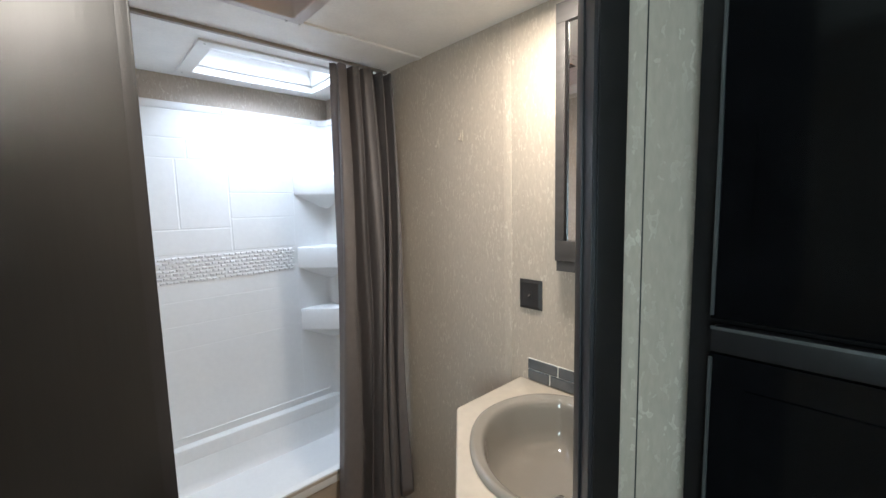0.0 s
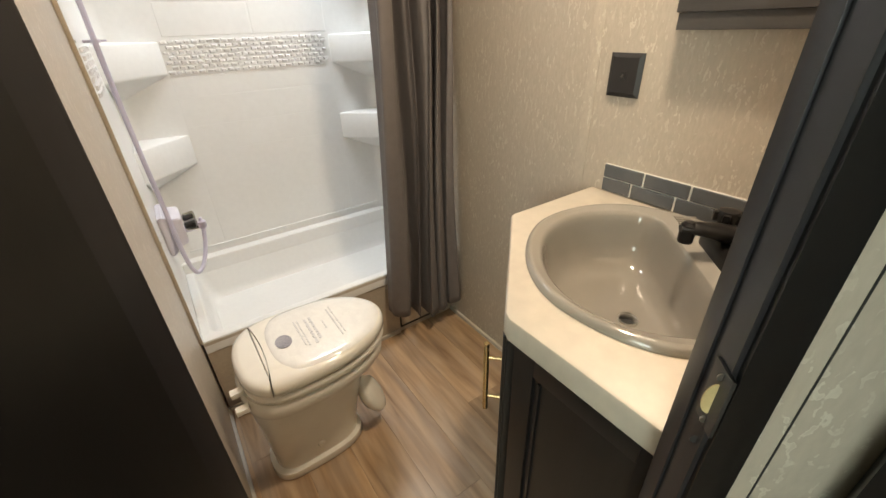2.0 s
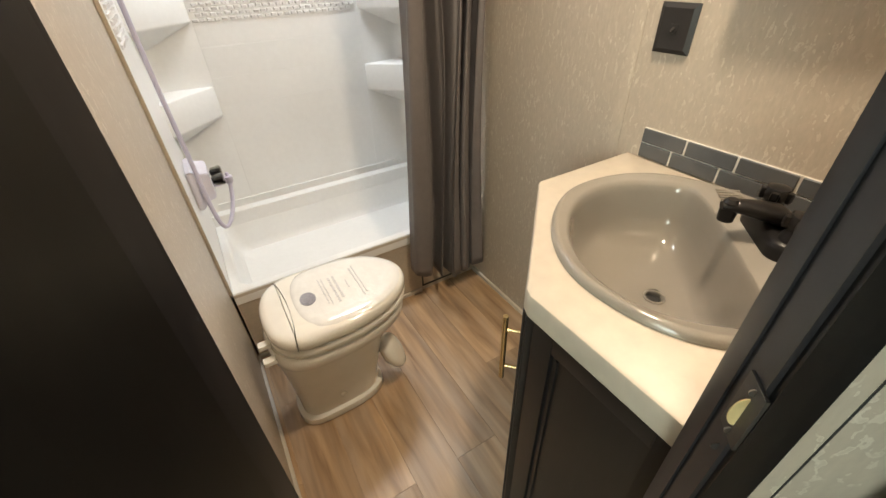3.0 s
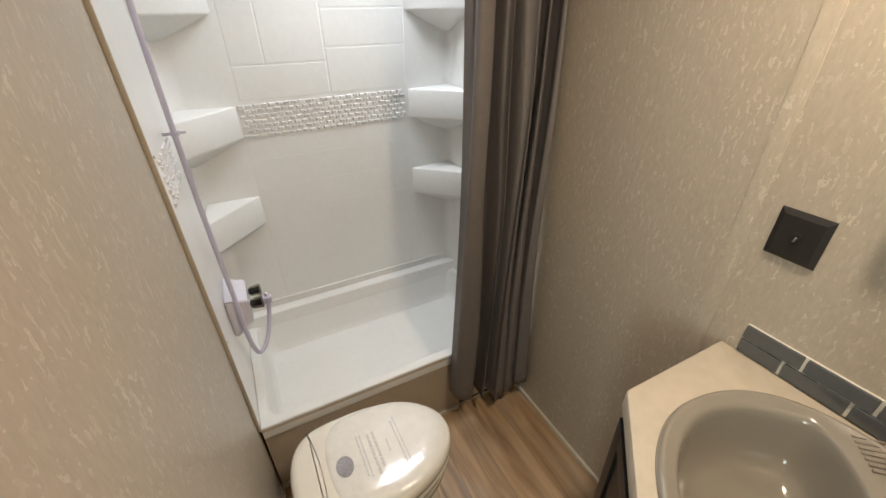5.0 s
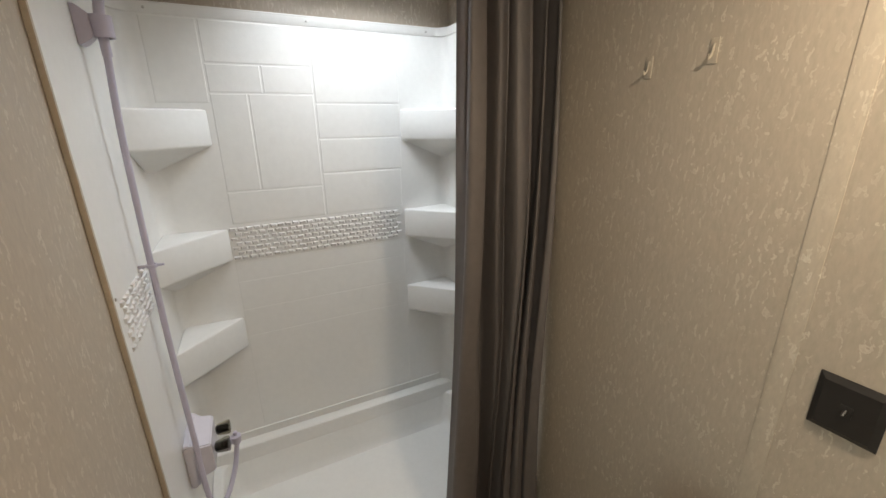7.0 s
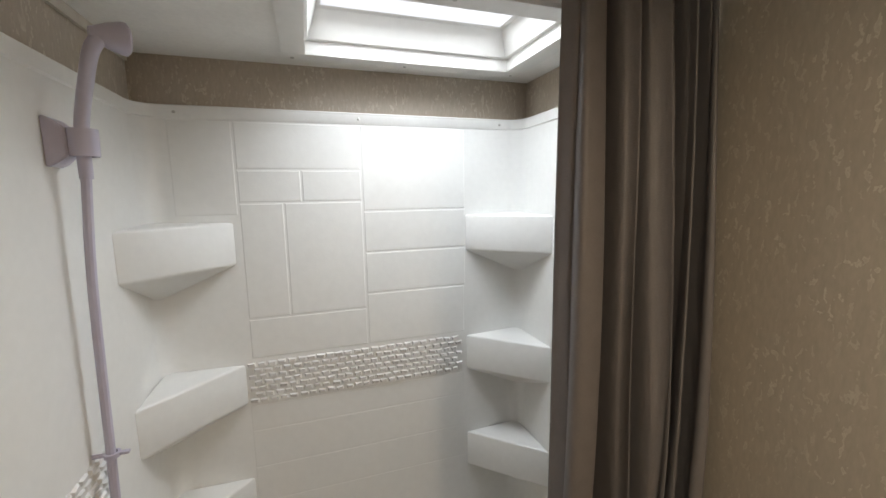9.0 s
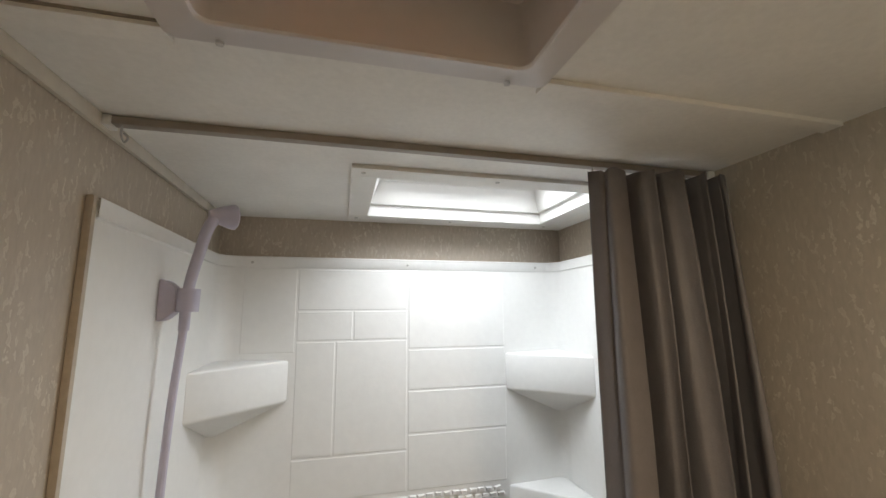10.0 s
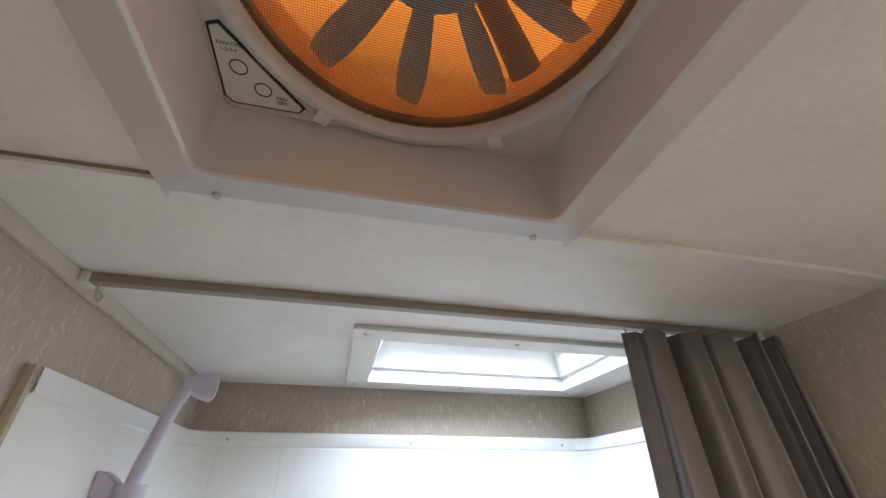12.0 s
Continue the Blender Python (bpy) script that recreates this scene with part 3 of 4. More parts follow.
def blend_r(a, k, dx=0.0):
    """As sink_r, with the change of quadrant smoothed."""
    pts = [sink_r(a + o, k, dx) for o in (-0.16, -0.08, 0, 0.08, 0.16)]
    rs = [math.hypot(x - SC[0] - dx, y - SC[1]) for x, y in pts]
    r = sum(rs) / 5
    return (SC[0] + dx + r * math.cos(a), SC[1] + r * math.sin(a))


TOP = [(XR - 0.001, 0.700), (0.775, 0.702), (0.765, 0.698), (0.487, 0.420), (0.480, 0.404), (0.480, 0.120), (0.560, 0.036), (XR - 0.001, 0.036)]


def hit_poly(a):
    c, s = math.cos(a), math.sin(a)
    best = None
    for (xa, ya), (xb, yb) in zip(TOP, TOP[1:] + TOP[:1]):
        ex, ey = xb - xa, yb - ya
        den = c * ey - s * ex
        if abs(den) < 1e-9:
            continue
        t = ((xa - SC[0]) * ey - (ya - SC[1]) * ex) / den
        w = ((xa - SC[0]) * s - (ya - SC[1]) * c) / den
        if t > 0 and -1e-6 <= w <= 1 + 1e-6 and (best is None or t < best):
            best = t
    return best


angs = sorted([2 * math.pi * k / 96 for k in range(96)] + [math.atan2(y - SC[1], x - SC[0]) % (2 * math.pi) for x, y in TOP])
bm = bmesh.new()
loops = []
for inset, z in ((0.020, 0.841), (0.002, 0.841), (0.0, 0.846), (0.0, 0.879), (0.003, 0.8855), (0.009, 0.888)):
    loops.append([(SC[0] + (hit_poly(a) - inset) * math.cos(a), SC[1] + (hit_poly(a) - inset) * math.sin(a), z) for a in angs])
loops.append([(*blend_r(a, 0.94), 0.888) for a in angs])
loops.append([(*blend_r(a, 0.94), 0.842) for a in angs])
ctop = thing("countertop", "cream marbled laminate countertop with clipped corners on the vanity", "countertop", (SC[0], SC[1], 0.841))
rings(bm, loops[4:] + [loops[0]], False, False)
sub("worktop", bm, M_TOP, ctop)
bm = bmesh.new()
rings(bm, loops[:5], False, False)
sub("edge_band", bm, M_TOP, ctop)

van = thing("vanity_cabinet", "dark brown-black corner vanity cabinet with a framed door", "cabinet", (0.8, 0.36, 0))
VB = [(XR - 0.003, 0.684), (0.782, 0.684), (0.500, 0.402), (0.500, 0.128), (0.568, 0.055), (XR - 0.003, 0.055)]
bm = bmesh.new()
prism(bm, VB, 0.06, 0.730)
VI = [(0.8 + (x - 0.8) * 0.94, 0.37 + (y - 0.37) * 0.94) for x, y in VB]
rings(bm, [[(*q, z) for q in pp] for pp, z in ((VI, 0.729), (VB, 0.729), (VB, 0.840), (VI, 0.840), (VI, 0.729))], False, False)
body = sub("body", bm, M_BLACK, van)
bm = bmesh.new()
prism(bm, [(XR - 0.004, 0.66), (0.80, 0.66), (0.53, 0.39), (0.53, 0.14), (0.60, 0.065), (XR - 0.004, 0.065)], 0.001, 0.061)
sub("toe_kick", bm, M_FAUCET, van)
# framed panel on the face towards the door
for y0, y1, z0, z1 in ((0.352, 0.398, 0.065, 0.835), (0.132, 0.165, 0.065, 0.835), (0.165, 0.352, 0.790, 0.835), (0.165, 0.352, 0.065, 0.12)):
    sub("side_frame", B(0.4925, y0, z0, 0.5005, y1, z1, bevel=0.0025), M_BLACK, body)
sub("side_bead", B(0.4955, 0.338, 0.13, 0.5005, 0.344, 0.78, bevel=0.002), M_BLACK, body)
# slanting door with its brass bar handle
e0, e1 = Vector((0.500, 0.402)), Vector((0.782, 0.684))
ed = (e1 - e0).normalized()
en = Vector((-ed.y, ed.x))


def slant(bm, s0, s1, d0, d1, z0, z1, bevel=0.0):
    pts = [e0 + ed * s + en * d for s, d in ((s0, d0), (s1, d0), (s1, d1), (s0, d1))]
    prism(bm, [tuple(p) for p in pts], z0, z1, bevel)


bm = bmesh.new()
slant(bm, 0.012, 0.385, 0.001, 0.016, 0.085, 0.825, 0.002)
vdoor = sub("cabinet_door", bm, M_BLACK, van)
for a in ((0.014, 0.06, 0.087, 0.823), (0.337, 0.383, 0.087, 0.823), (0.06, 0.337, 0.087, 0.135), (0.06, 0.337, 0.775, 0.823)):
    bm = bmesh.new()
    slant(bm, a[0], a[1], 0.0165, 0.0225, a[2], a[3], 0.0015)
    sub("door_frame_rail", bm, M_BLACK, vdoor)
hp = e0 + ed * 0.034 + en * 0.052
bm = bmesh.new()
tube(bm, [(hp.x, hp.y, 0.612), (hp.x, hp.y, 0.788)], 0.0055, 14, 1)
for z in (0.648, 0.752):
    q = e0 + ed * 0.034 + en * 0.022
    tube(bm, [(q.x, q.y, z), (hp.x, hp.y, z)], 0.0035, 10, 1)
sub("handle", bm, M_BRASS, vdoor, "brushed brass bar handle")

sink = thing("sink", "glossy greige oval drop-in sink set in the countertop", "sink", (SC[0], SC[1], 0.745))
bm = bmesh.new()
NA = 72


def bowl_r(a, k):
    """Bowl outline: a D that faces the clipped corner, straight along the faucet."""
    la, lb = math.cos(a - math.pi / 4), math.cos(a + math.pi / 4)
    half_b, p = (0.088, 4.5) if lb > 0 else (0.196, 2.15)
    r = (abs(la / 0.226) ** p + abs(lb / half_b) ** p) ** (-1 / p)
    return (SC[0] + k * r * math.cos(a), SC[1] + k * r * math.sin(a))


NA = 160
outer_prof = [(1.0, 0.8885), (0.998, 0.894), (0.985, 0.9), (0.965, 0.903), (0.945, 0.9025), (0.93, 0.900)]
bowl_prof = [(1.035, 0.8965), (1.01, 0.8935), (0.99, 0.886), (0.975, 0.872), (0.955, 0.845), (0.925, 0.812), (0.87, 0.784), (0.77, 0.765), (0.6, 0.755), (0.4, 0.749), (0.2, 0.746), (0.1, 0.744)]
lp = [[(*blend_r(2 * math.pi * i / NA, k), z) for i in range(NA)] for k, z in outer_prof]
lp += [[(*bowl_r(2 * math.pi * i / NA, k), z) for i in range(NA)] for k, z in bowl_prof]
rings(bm, lp, False, False)
basin = sub("basin", bm, M_SINK, sink, smooth=80)
LAT, BACK = Vector((1, 1)) / R2, Vector((1, -1)) / R2
for aa in (-0.135, 0.165):
    for k in range(7):
        q = Vector(SC) + LAT * (aa + (k - 3) * 0.011) + BACK * 0.135
        bm = bmesh.new()
        prism(bm, [tuple(q + LAT * u + BACK * w) for u, w in ((-0.0025, -0.024), (0.0025, -0.024), (0.0025, 0.024), (-0.0025, 0.024))], 0.893, 0.9022, 0.0015)
        sub("soap_rib", bm, M_SINK, basin)
bm = bmesh.new()
lathe(bm, [(0.021, 0.7445), (0.021, 0.747), (0.017, 0.747), (0.0155, 0.744), (0.0155, 0.735)], Matrix.Translation((SC[0] - 0.007, SC[1], 0)), 28, False, True)
drain = sub("drain", bm, M_METAL, sink, "metal drain ring")
# solid black disc stands for the shade inside the drain
bm = bmesh.new()
lathe(bm, [(0.0145, 0.7375), (0.0145, 0.738)], Matrix.Translation((SC[0] - 0.007, SC[1], 0)), 24)
sub("drain_shade", bm, M_GASKET, drain)

fau = thing("faucet", "matt black two-handle faucet on the back of the sink", "faucet", (0.935, 0.276, 0.895))
FC = Matrix.Translation((0.935, 0.276, 0)) @ pose(0, 0, 0, 0, 0, -45)    # local x to the back, y across
bm = bmesh.new()
rings(bm, [[FC @ Vector(p) for p in rr(-0.032 + i, 0.032 - i, -0.082 + i, 0.082 - i, 0.03 - i, z)] for i, z in ((0, 0.895), (0, 0.916), (0.004, 0.924), (0.012, 0.929))])
sub("base", bm, M_FAUCET, fau)
bm = bmesh.new()
loops = []
for x, z, w, h in ((0.024, 0.925, 0.026, 0.004), (0.018, 0.936, 0.026, 0.012), (-0.005, 0.946, 0.026, 0.018), (-0.035, 0.952, 0.023, 0.016), (-0.065, 0.956, 0.018, 0.013), (-0.088, 0.957, 0.0145, 0.010), (-0.098, 0.956, 0.010, 0.006)):
    loops.append([FC @ Vector((x, w * math.cos(2 * math.pi * k / 20), z + h * math.sin(2 * math.pi * k / 20))) for k in range(20)])
rings(bm, loops)
sub("spout", bm, M_FAUCET, fau)
bm = bmesh.new()
lathe(bm, [(0.010, 0.926), (0.0135, 0.928), (0.0145, 0.945), (0.0135, 0.964), (0.008, 0.970)], FC @ Matrix.Translation((-0.084, 0, 0)), 20)
sub("aerator", bm, M_FAUCET, fau)
for dy in (-0.052, 0.052):
    bm = bmesh.new()
    lathe(bm, [(0.021, 0.924), (0.023, 0.930), (0.019, 0.940), (0.017, 0.948), (0.020, 0.954), (0.0215, 0.966), (0.018, 0.974), (0.008, 0.977)], FC @ Matrix.Translation((0.004, dy, 0)), 20)
    for k in range(5):
        b2 = bmesh.new()
        box(b2, 0.012, -0.0065, 0.951, 0.0265, 0.0065, 0.971, 0.004)
        bmesh.ops.transform(b2, matrix=FC @ Matrix.Translation((0.004, dy, 0)) @ Matrix.Rotation(2 * math.pi * k / 5 + 0.4, 4, "Z"), verts=b2.verts)
        me2 = bpy.data.meshes.new("lobe")
        b2.to_mesh(me2)
        b2.free()
        bm.from_mesh(me2)
        bpy.data.meshes.remove(me2)
    sub("handle", bm, M_FAUCET, fau, "chunky matt black lobed handle")

# grey tile upstand behind the sink
bs = thing("backsplash", "dark grey brick tiles with pale joints above the countertop", "backsplash", (XR, 0.36, 0.889))
sub("grout_bed", B(XR - 0.004, 0.040, 0.889, XR - 0.0005, 0.664, 0.9645), M_GROUT, bs)

# switch
swt = thing("light_switch", "square dark bronze switch plate with a small toggle", "light switch", (XR, 0.655, 1.14))
bm = bmesh.new()
rings(bm, [[(x, y, z) for y, z in ((0.655 - w, 1.186 - h), (0.655 + w, 1.186 - h), (0.655 + w, 1.186 + h), (0.655 - w, 1.186 + h))] for x, w, h in ((XR - 0.0005, 0.044, 0.050), (XR - 0.003, 0.044, 0.050), (XR - 0.009, 0.034, 0.040))], False, True)
sub("plate", bm, M_PLATE, swt, smooth=10)
bm = bmesh.new()
box(bm, XR - 0.0115, 0.647, 1.177, XR - 0.009, 0.663, 1.196, 0.001)
sub("toggle_collar", bm, M_PLATE, swt)
bm = bmesh.new()
tube(bm, [(XR - 0.010, 0.655, 1.187), (XR - 0.020, 0.655, 1.181)], lambda t: 0.0035 - 0.001 * t, 10, 1)
sub("toggle", bm, M_PLATE, swt)

# medicine cabinet
med = thing("medicine_cabinet", "grey wood-framed mirror cabinet hung above the sink", "mirror cabinet", (1.06, 0.30, 1.285))
CF = 1.036
MY0, MY1, MZ0, MZ1 = 0.06, 0.537, 1.285, 2.05
sub("case", B(CF + 0.016, MY0 + 0.008, MZ0, XR - 0.0005, MY1 - 0.004, MZ1 - 0.01, bevel=0.002), M_FRAME, med)
for nm, y0, y1, z0, z1 in (("bottom_rail", MY0, MY1, MZ0 + 0.03, MZ0 + 0.092), ("top_rail", MY0, MY1, MZ1 - 0.055, MZ1), ("stile", MY0, MY0 + 0.03, MZ0 + 0.092, MZ1 - 0.055), ("stile", MY1 - 0.03, MY1, MZ0 + 0.092, MZ1 - 0.055)):
    sub(nm, B(CF, y0, z0, CF + 0.0155, y1, z1, bevel=0.003), M_FRAME, med)
sub("bottom_valance", B(CF + 0.004, MY0 + 0.004, MZ0 - 0.001, CF + 0.0155, MY1 - 0.004, MZ0 + 0.0295, bevel=0.002), M_FRAME, med)
sub("inner_lip", B(CF + 0.004, MY1 - 0.037, MZ0 + 0.092, CF + 0.012, MY1 - 0.031, MZ1 - 0.055), M_FAUCET, med)
sub("mirror", B(CF + 0.009, MY0 + 0.03, MZ0 + 0.09, CF + 0.0135, MY1 - 0.036, MZ1 - 0.05), M_MIRROR, med, "clear mirror pane")

# round lamp on the ceiling above the sink
puck = thing("ceiling_lamp", "small round white ceiling lamp above the sink", "ceiling lamp", (*PUCK, CEIL))
bm = bmesh.new()
lathe(bm, [(0.075, CEIL - 0.0005), (0.075, CEIL - 0.012), (0.068, CEIL - 0.022), (0.060, CEIL - 0.022), (0.058, CEIL - 0.016)], Matrix.Translation((*PUCK, 0)), 40, True, True)
sub("housing", bm, M_PLASTIC, puck)

# adhesive hooks
for y, z in ((1.104, 1.738), (0.971, 1.752)):
    hk = thing("adhesive_hook", "small whitish adhesive hook on the wallboard", "hook", (XR, y, z), group="adhesive hooks on the wall")
    sub("pad", B(XR - 0.0025, y - 0.008, z - 0.022, XR - 0.0003, y + 0.008, z + 0.022, bevel=0.001), M_BATTEN, hk)
    bm = bmesh.new()
    tube(bm, [(XR - 0.003, y, z + 0.012), (XR - 0.006, y, z - 0.006), (XR - 0.014, y, z - 0.014), (XR - 0.016, y, z - 0.006)], 0.0018, 8)
    sub("prong", bm, M_BATTEN, hk)

# ---------------------------------------------------------------- toilet
toi = thing("toilet", "bone-coloured low toilet with its lid closed and still wrapped", "toilet", (0.26, 1.07, 0))
TY = 1.075


def egg(x0, x1, hw, z, n=48, back=0.75, front=1.0, ty=TY):
    """Egg outline from x0 (back, blunter) to x1 (front)."""
    cx = x0 + (x1 - x0) * 0.42
    out = []
    for i in range(n):
        a = 2 * math.pi * i / n
        c, s = math.cos(a), math.sin(a)
        if c >= 0:
            x, y = cx + (x1 - cx) * abs(c) ** front, hw * math.copysign(abs(s) ** (0.5 + 0.5 * front), s)
        else:
            x = cx - (cx - x0) * abs(c) ** back
            y = hw * math.copysign(abs(s) ** 0.85, s)
        out.append((x, ty + y, z))
    return out


bm = bmesh.new()
F6 = dict(back=0.45, front=0.62)
rings(bm, [egg(0.080, 0.392, 0.090, 0.001, **F6), egg(0.076, 0.400, 0.094, 0.008, **F6), egg(0.078, 0.398, 0.092, 0.032, **F6), egg(0.094, 0.384, 0.080, 0.040, **F6), egg(0.092, 0.390, 0.085, 0.10, **F6), egg(0.085, 0.412, 0.098, 0.20, **F6),
           egg(0.076, 0.440, 0.116, 0.29, back=0.5, front=0.75), egg(0.070, 0.472, 0.138, 0.35, back=0.6, front=0.9), egg(0.068, 0.490, 0.147, 0.375)])
bowl = sub("bowl", bm, M_BONE, toi, smooth=50)
bm = bmesh.new()
rings(bm, [egg(0.068, 0.506, 0.154, 0.352, back=0.55), egg(0.064, 0.522, 0.163, 0.361, back=0.55), egg(0.064, 0.526, 0.165, 0.398, back=0.55), egg(0.07, 0.515, 0.158, 0.410, back=0.55)])
sub("rim", bm, M_BONE, toi, smooth=50)
bm = bmesh.new()
rings(bm, [egg(0.08, 0.524, 0.160, 0.411, back=0.55), egg(0.075, 0.535, 0.167, 0.418, back=0.55), egg(0.075, 0.535, 0.167, 0.434, back=0.55), egg(0.08, 0.524, 0.162, 0.443, back=0.55)])
sub("seat", bm, M_BONE, toi, smooth=50)


def lid_loop(grow, z, keep_front):
    """Outline of lid and hinge cover together, cut at the slot between them."""
    out = []
    for x, y, _ in egg(0.074 - grow, 0.538 + grow, 0.168 + grow, z, 96, back=0.5):
        slot = 0.160 - 0.014 * ((y - TY) / 0.15) ** 2
        if keep_front:
            x = max(x, slot)
        elif x > slot - 0.0018:
            x, y = slot - 0.0018, TY + (y - TY) * 0.955
        out.append((x, y, z))
    return out


bm = bmesh.new()
rings(bm, [lid_loop(g, z, True) for g, z in ((-0.006, 0.446), (0, 0.452), (0, 0.468), (-0.003, 0.478), (-0.010, 0.486), (-0.024, 0.491), (-0.05, 0.494))])
lid = sub("lid", bm, M_BONE, toi, smooth=60)
bm = bmesh.new()
rings(bm, [lid_loop(g, z, False) for g, z in ((-0.006, 0.446), (0, 0.452), (0, 0.468), (-0.003, 0.477), (-0.010, 0.485), (-0.024, 0.489))])
sub("hinge_cover", bm, M_BONE, toi, "moulded hinge cover behind the lid", smooth=60)
bm = bmesh.new()
rings(bm, [egg(0.170, 0.522, 0.150, 0.4885, back=0.45), egg(0.173, 0.516, 0.146, 0.4925, back=0.45), egg(0.18, 0.492, 0.132, 0.4965, back=0.45), egg(0.19, 0.44, 0.10, 0.4990, back=0.45)])
wrap = sub("label_sheet", bm, M_WRAP, lid, "clear-wrapped paper label on the lid", smooth=60)
bm = bmesh.new()
lathe(bm, [(0.028, 0.5), (0.028, 0.5012)], Matrix.Translation((0.219, 1.064, 0)) @ Matrix.Diagonal((0.85, 1.1, 1, 1)), 28)
sub("round_mark", bm, M_LOGO, wrap, "dark round printed mark")
for k, (x, w, l) in enumerate(((0.268, 0.0035, 0.13), (0.278, 0.0035, 0.145), (0.298, 0.007, 0.15), (0.313, 0.007, 0.12), (0.345, 0.0035, 0.05), (0.375, 0.004, 0.17), (0.386, 0.003, 0.15))):
    y0, y1 = TY - l / 2, TY + l / 2 - 0.01 * (k % 3)
    j = 0
    while y0 < y1 - 0.004:
        step = min(0.010 + 0.006 * ((j * 7 + k * 3) % 4), y1 - y0)
        sub("print_word", B(x, y0, 0.4985, x + w, y0 + step, 0.5004), M_INK, wrap)
        y0 += step + 0.003
        j += 1
bm = bmesh.new()
mm = Matrix.Translation((0.450, 1.035, 0.150)) @ pose(0, 0, 0, 0, 65, -25)
lathe(bm, [(0.012, -0.036), (0.060, -0.032), (0.080, -0.014), (0.085, 0.004), (0.078, 0.018), (0.050, 0.028), (0.012, 0.031)], mm @ Matrix.Diagonal((0.92, 0.72, 0.9, 1)), 28)
sub("flush_pedal", bm, M_BONE, toi, "round moulded flush pedal", smooth=60)
bm = bmesh.new()
lathe(bm, [(0.012, 0), (0.012, 0.006), (0.009, 0.009)], Matrix.Translation((0.235, TY - 0.083, 0.10)) @ pose(0, 0, 0, 90), 14)
sub("bolt_cap", bm, M_BONE, toi)
for z, y in ((0.40, 0.98), (0.43, 1.02)):
    bm = bmesh.new()
    box(bm, 0.045, y - 0.012, z - 0.008, 0.08, y + 0.012, z + 0.008, 0.003)
    sub("hinge_lug", bm, M_BONE, toi)

# ---------------------------------------------------------------- shower fittings
val = thing("shower_valve", "pale lavender-white plastic shower valve with two smoked knobs", "shower valve", (0.01, 1.68, 0.66))
bm = bmesh.new()
rings(bm, [[(x, 1.69 + sy * w, 0.69 + sz * h + dz) for sy, sz in ((-1, -1), (1, -1), (1, 1), (-1, 1))] for x, w, h, dz in ((0.007, 0.085, 0.072, 0), (0.025, 0.085, 0.072, 0), (0.040, 0.075, 0.055, 0.004), (0.075, 0.070, 0.048, 0.006))])
bmesh.ops.bevel(bm, geom=list(bm.edges), offset=0.004, segments=2, affect="EDGES")
sub("body", bm, M_VALVE, val)
for y in (1.655, 1.735):
    bm = bmesh.new()
    prof_k = [(0.012, 0.0), (0.017, 0.004), (0.019, 0.012), (0.022, 0.034), (0.021, 0.040), (0.012, 0.042)]
    lathe(bm, prof_k, Matrix.Translation((0.078, y, 0.700)) @ pose(0, 0, 0, 0, 90), 20)
    kn = sub("knob", bm, M_KNOB, val, "fluted smoked acrylic knob", smooth=20)
    bm = bmesh.new()
    lathe(bm, [(0.009, 0.0), (0.009, 0.036)], Matrix.Translation((0.077, y, 0.700)) @ pose(0, 0, 0, 0, 90), 12)
    sub("knob_core", bm, M_FAUCET, kn)
bm = bmesh.new()
tube(bm, [(0.075, 1.695, 0.672), (0.128, 1.695, 0.676)], 0.013, 14, 1)
lathe(bm, [(0.012, -0.014), (0.015, -0.008), (0.015, 0.012), (0.006, 0.016), (0.006, 0.026), (0.003, 0.028)], Matrix.Translation((0.132, 1.695, 0.676)), 14)
sub("hose_outlet", bm, M_LAV, val)

hs = thing("hand_shower", "pale lavender plastic hand shower and hose in a bracket", "hand shower", (0.05, 1.66, 1.8))
bm = bmesh.new()
tube(bm, [(0.047, 1.662, 1.78), (0.050, 1.660, 1.86), (0.066, 1.658, 1.94), (0.076, 1.662, 1.985), (0.088, 1.672, 2.012)], lambda t: 0.0095 + 0.0025 * t, 14)
sub("wand", bm, M_LAV, hs)
bm = bmesh.new()
mm = Matrix.Translation((0.088, 1.672, 2.012)) @ pose(0, 0, 0, 0, 0, 30) @ pose(0, 0, 0, 0, 68, 0)
lathe(bm, [(0.010, -0.016), (0.015, -0.004), (0.021, 0.010), (0.026, 0.026), (0.0265, 0.033), (0.022, 0.037)], mm @ pose(0, 0, 0, 0, 20, 0), 20)
sub("head", bm, M_LAV, hs)
bm = bmesh.new()
tube(bm, [(0.047, 1.662, 1.79), (0.038, 1.655, 1.60), (0.034, 1.648, 1.30), (0.034, 1.635, 1.05), (0.040, 1.615, 0.80), (0.046, 1.585, 0.62), (0.062, 1.578, 0.548), (0.090, 1.61, 0.552), (0.118, 1.665, 0.60), (0.132, 1.693, 0.662)], 0.0075, 10)
sub("hose", bm, M_LAV, hs)
bk = thing("shower_bracket", "pale lavender plastic bracket holding the hand shower", "bracket", (0.01, 1.66, 1.84))
bm = bmesh.new()
rings(bm, [[(x, 1.660 + sy * w, 1.838 + sz * h) for sy, sz in ((-1, -1), (1, -1), (1, 1), (-1, 1))] for x, w, h in ((0.0065, 0.022, 0.040), (0.018, 0.020, 0.036), (0.034, 0.016, 0.022))])
bmesh.ops.bevel(bm, geom=list(bm.edges), offset=0.002, segments=2, affect="EDGES")
sub("wall_plate", bm, M_LAV, bk)
bm = bmesh.new()
lathe(bm, [(0.0145, -0.022), (0.020, -0.022), (0.021, 0.022), (0.0145, 0.022)], Matrix.Translation((0.050, 1.661, 1.838)), 20, False, False)
sub("cradle", bm, M_LAV, bk)
cl = thing("hose_clip", "small pale clip holding the shower hose", "clip", (0.01, 1.65, 1.3))
bm = bmesh.new()
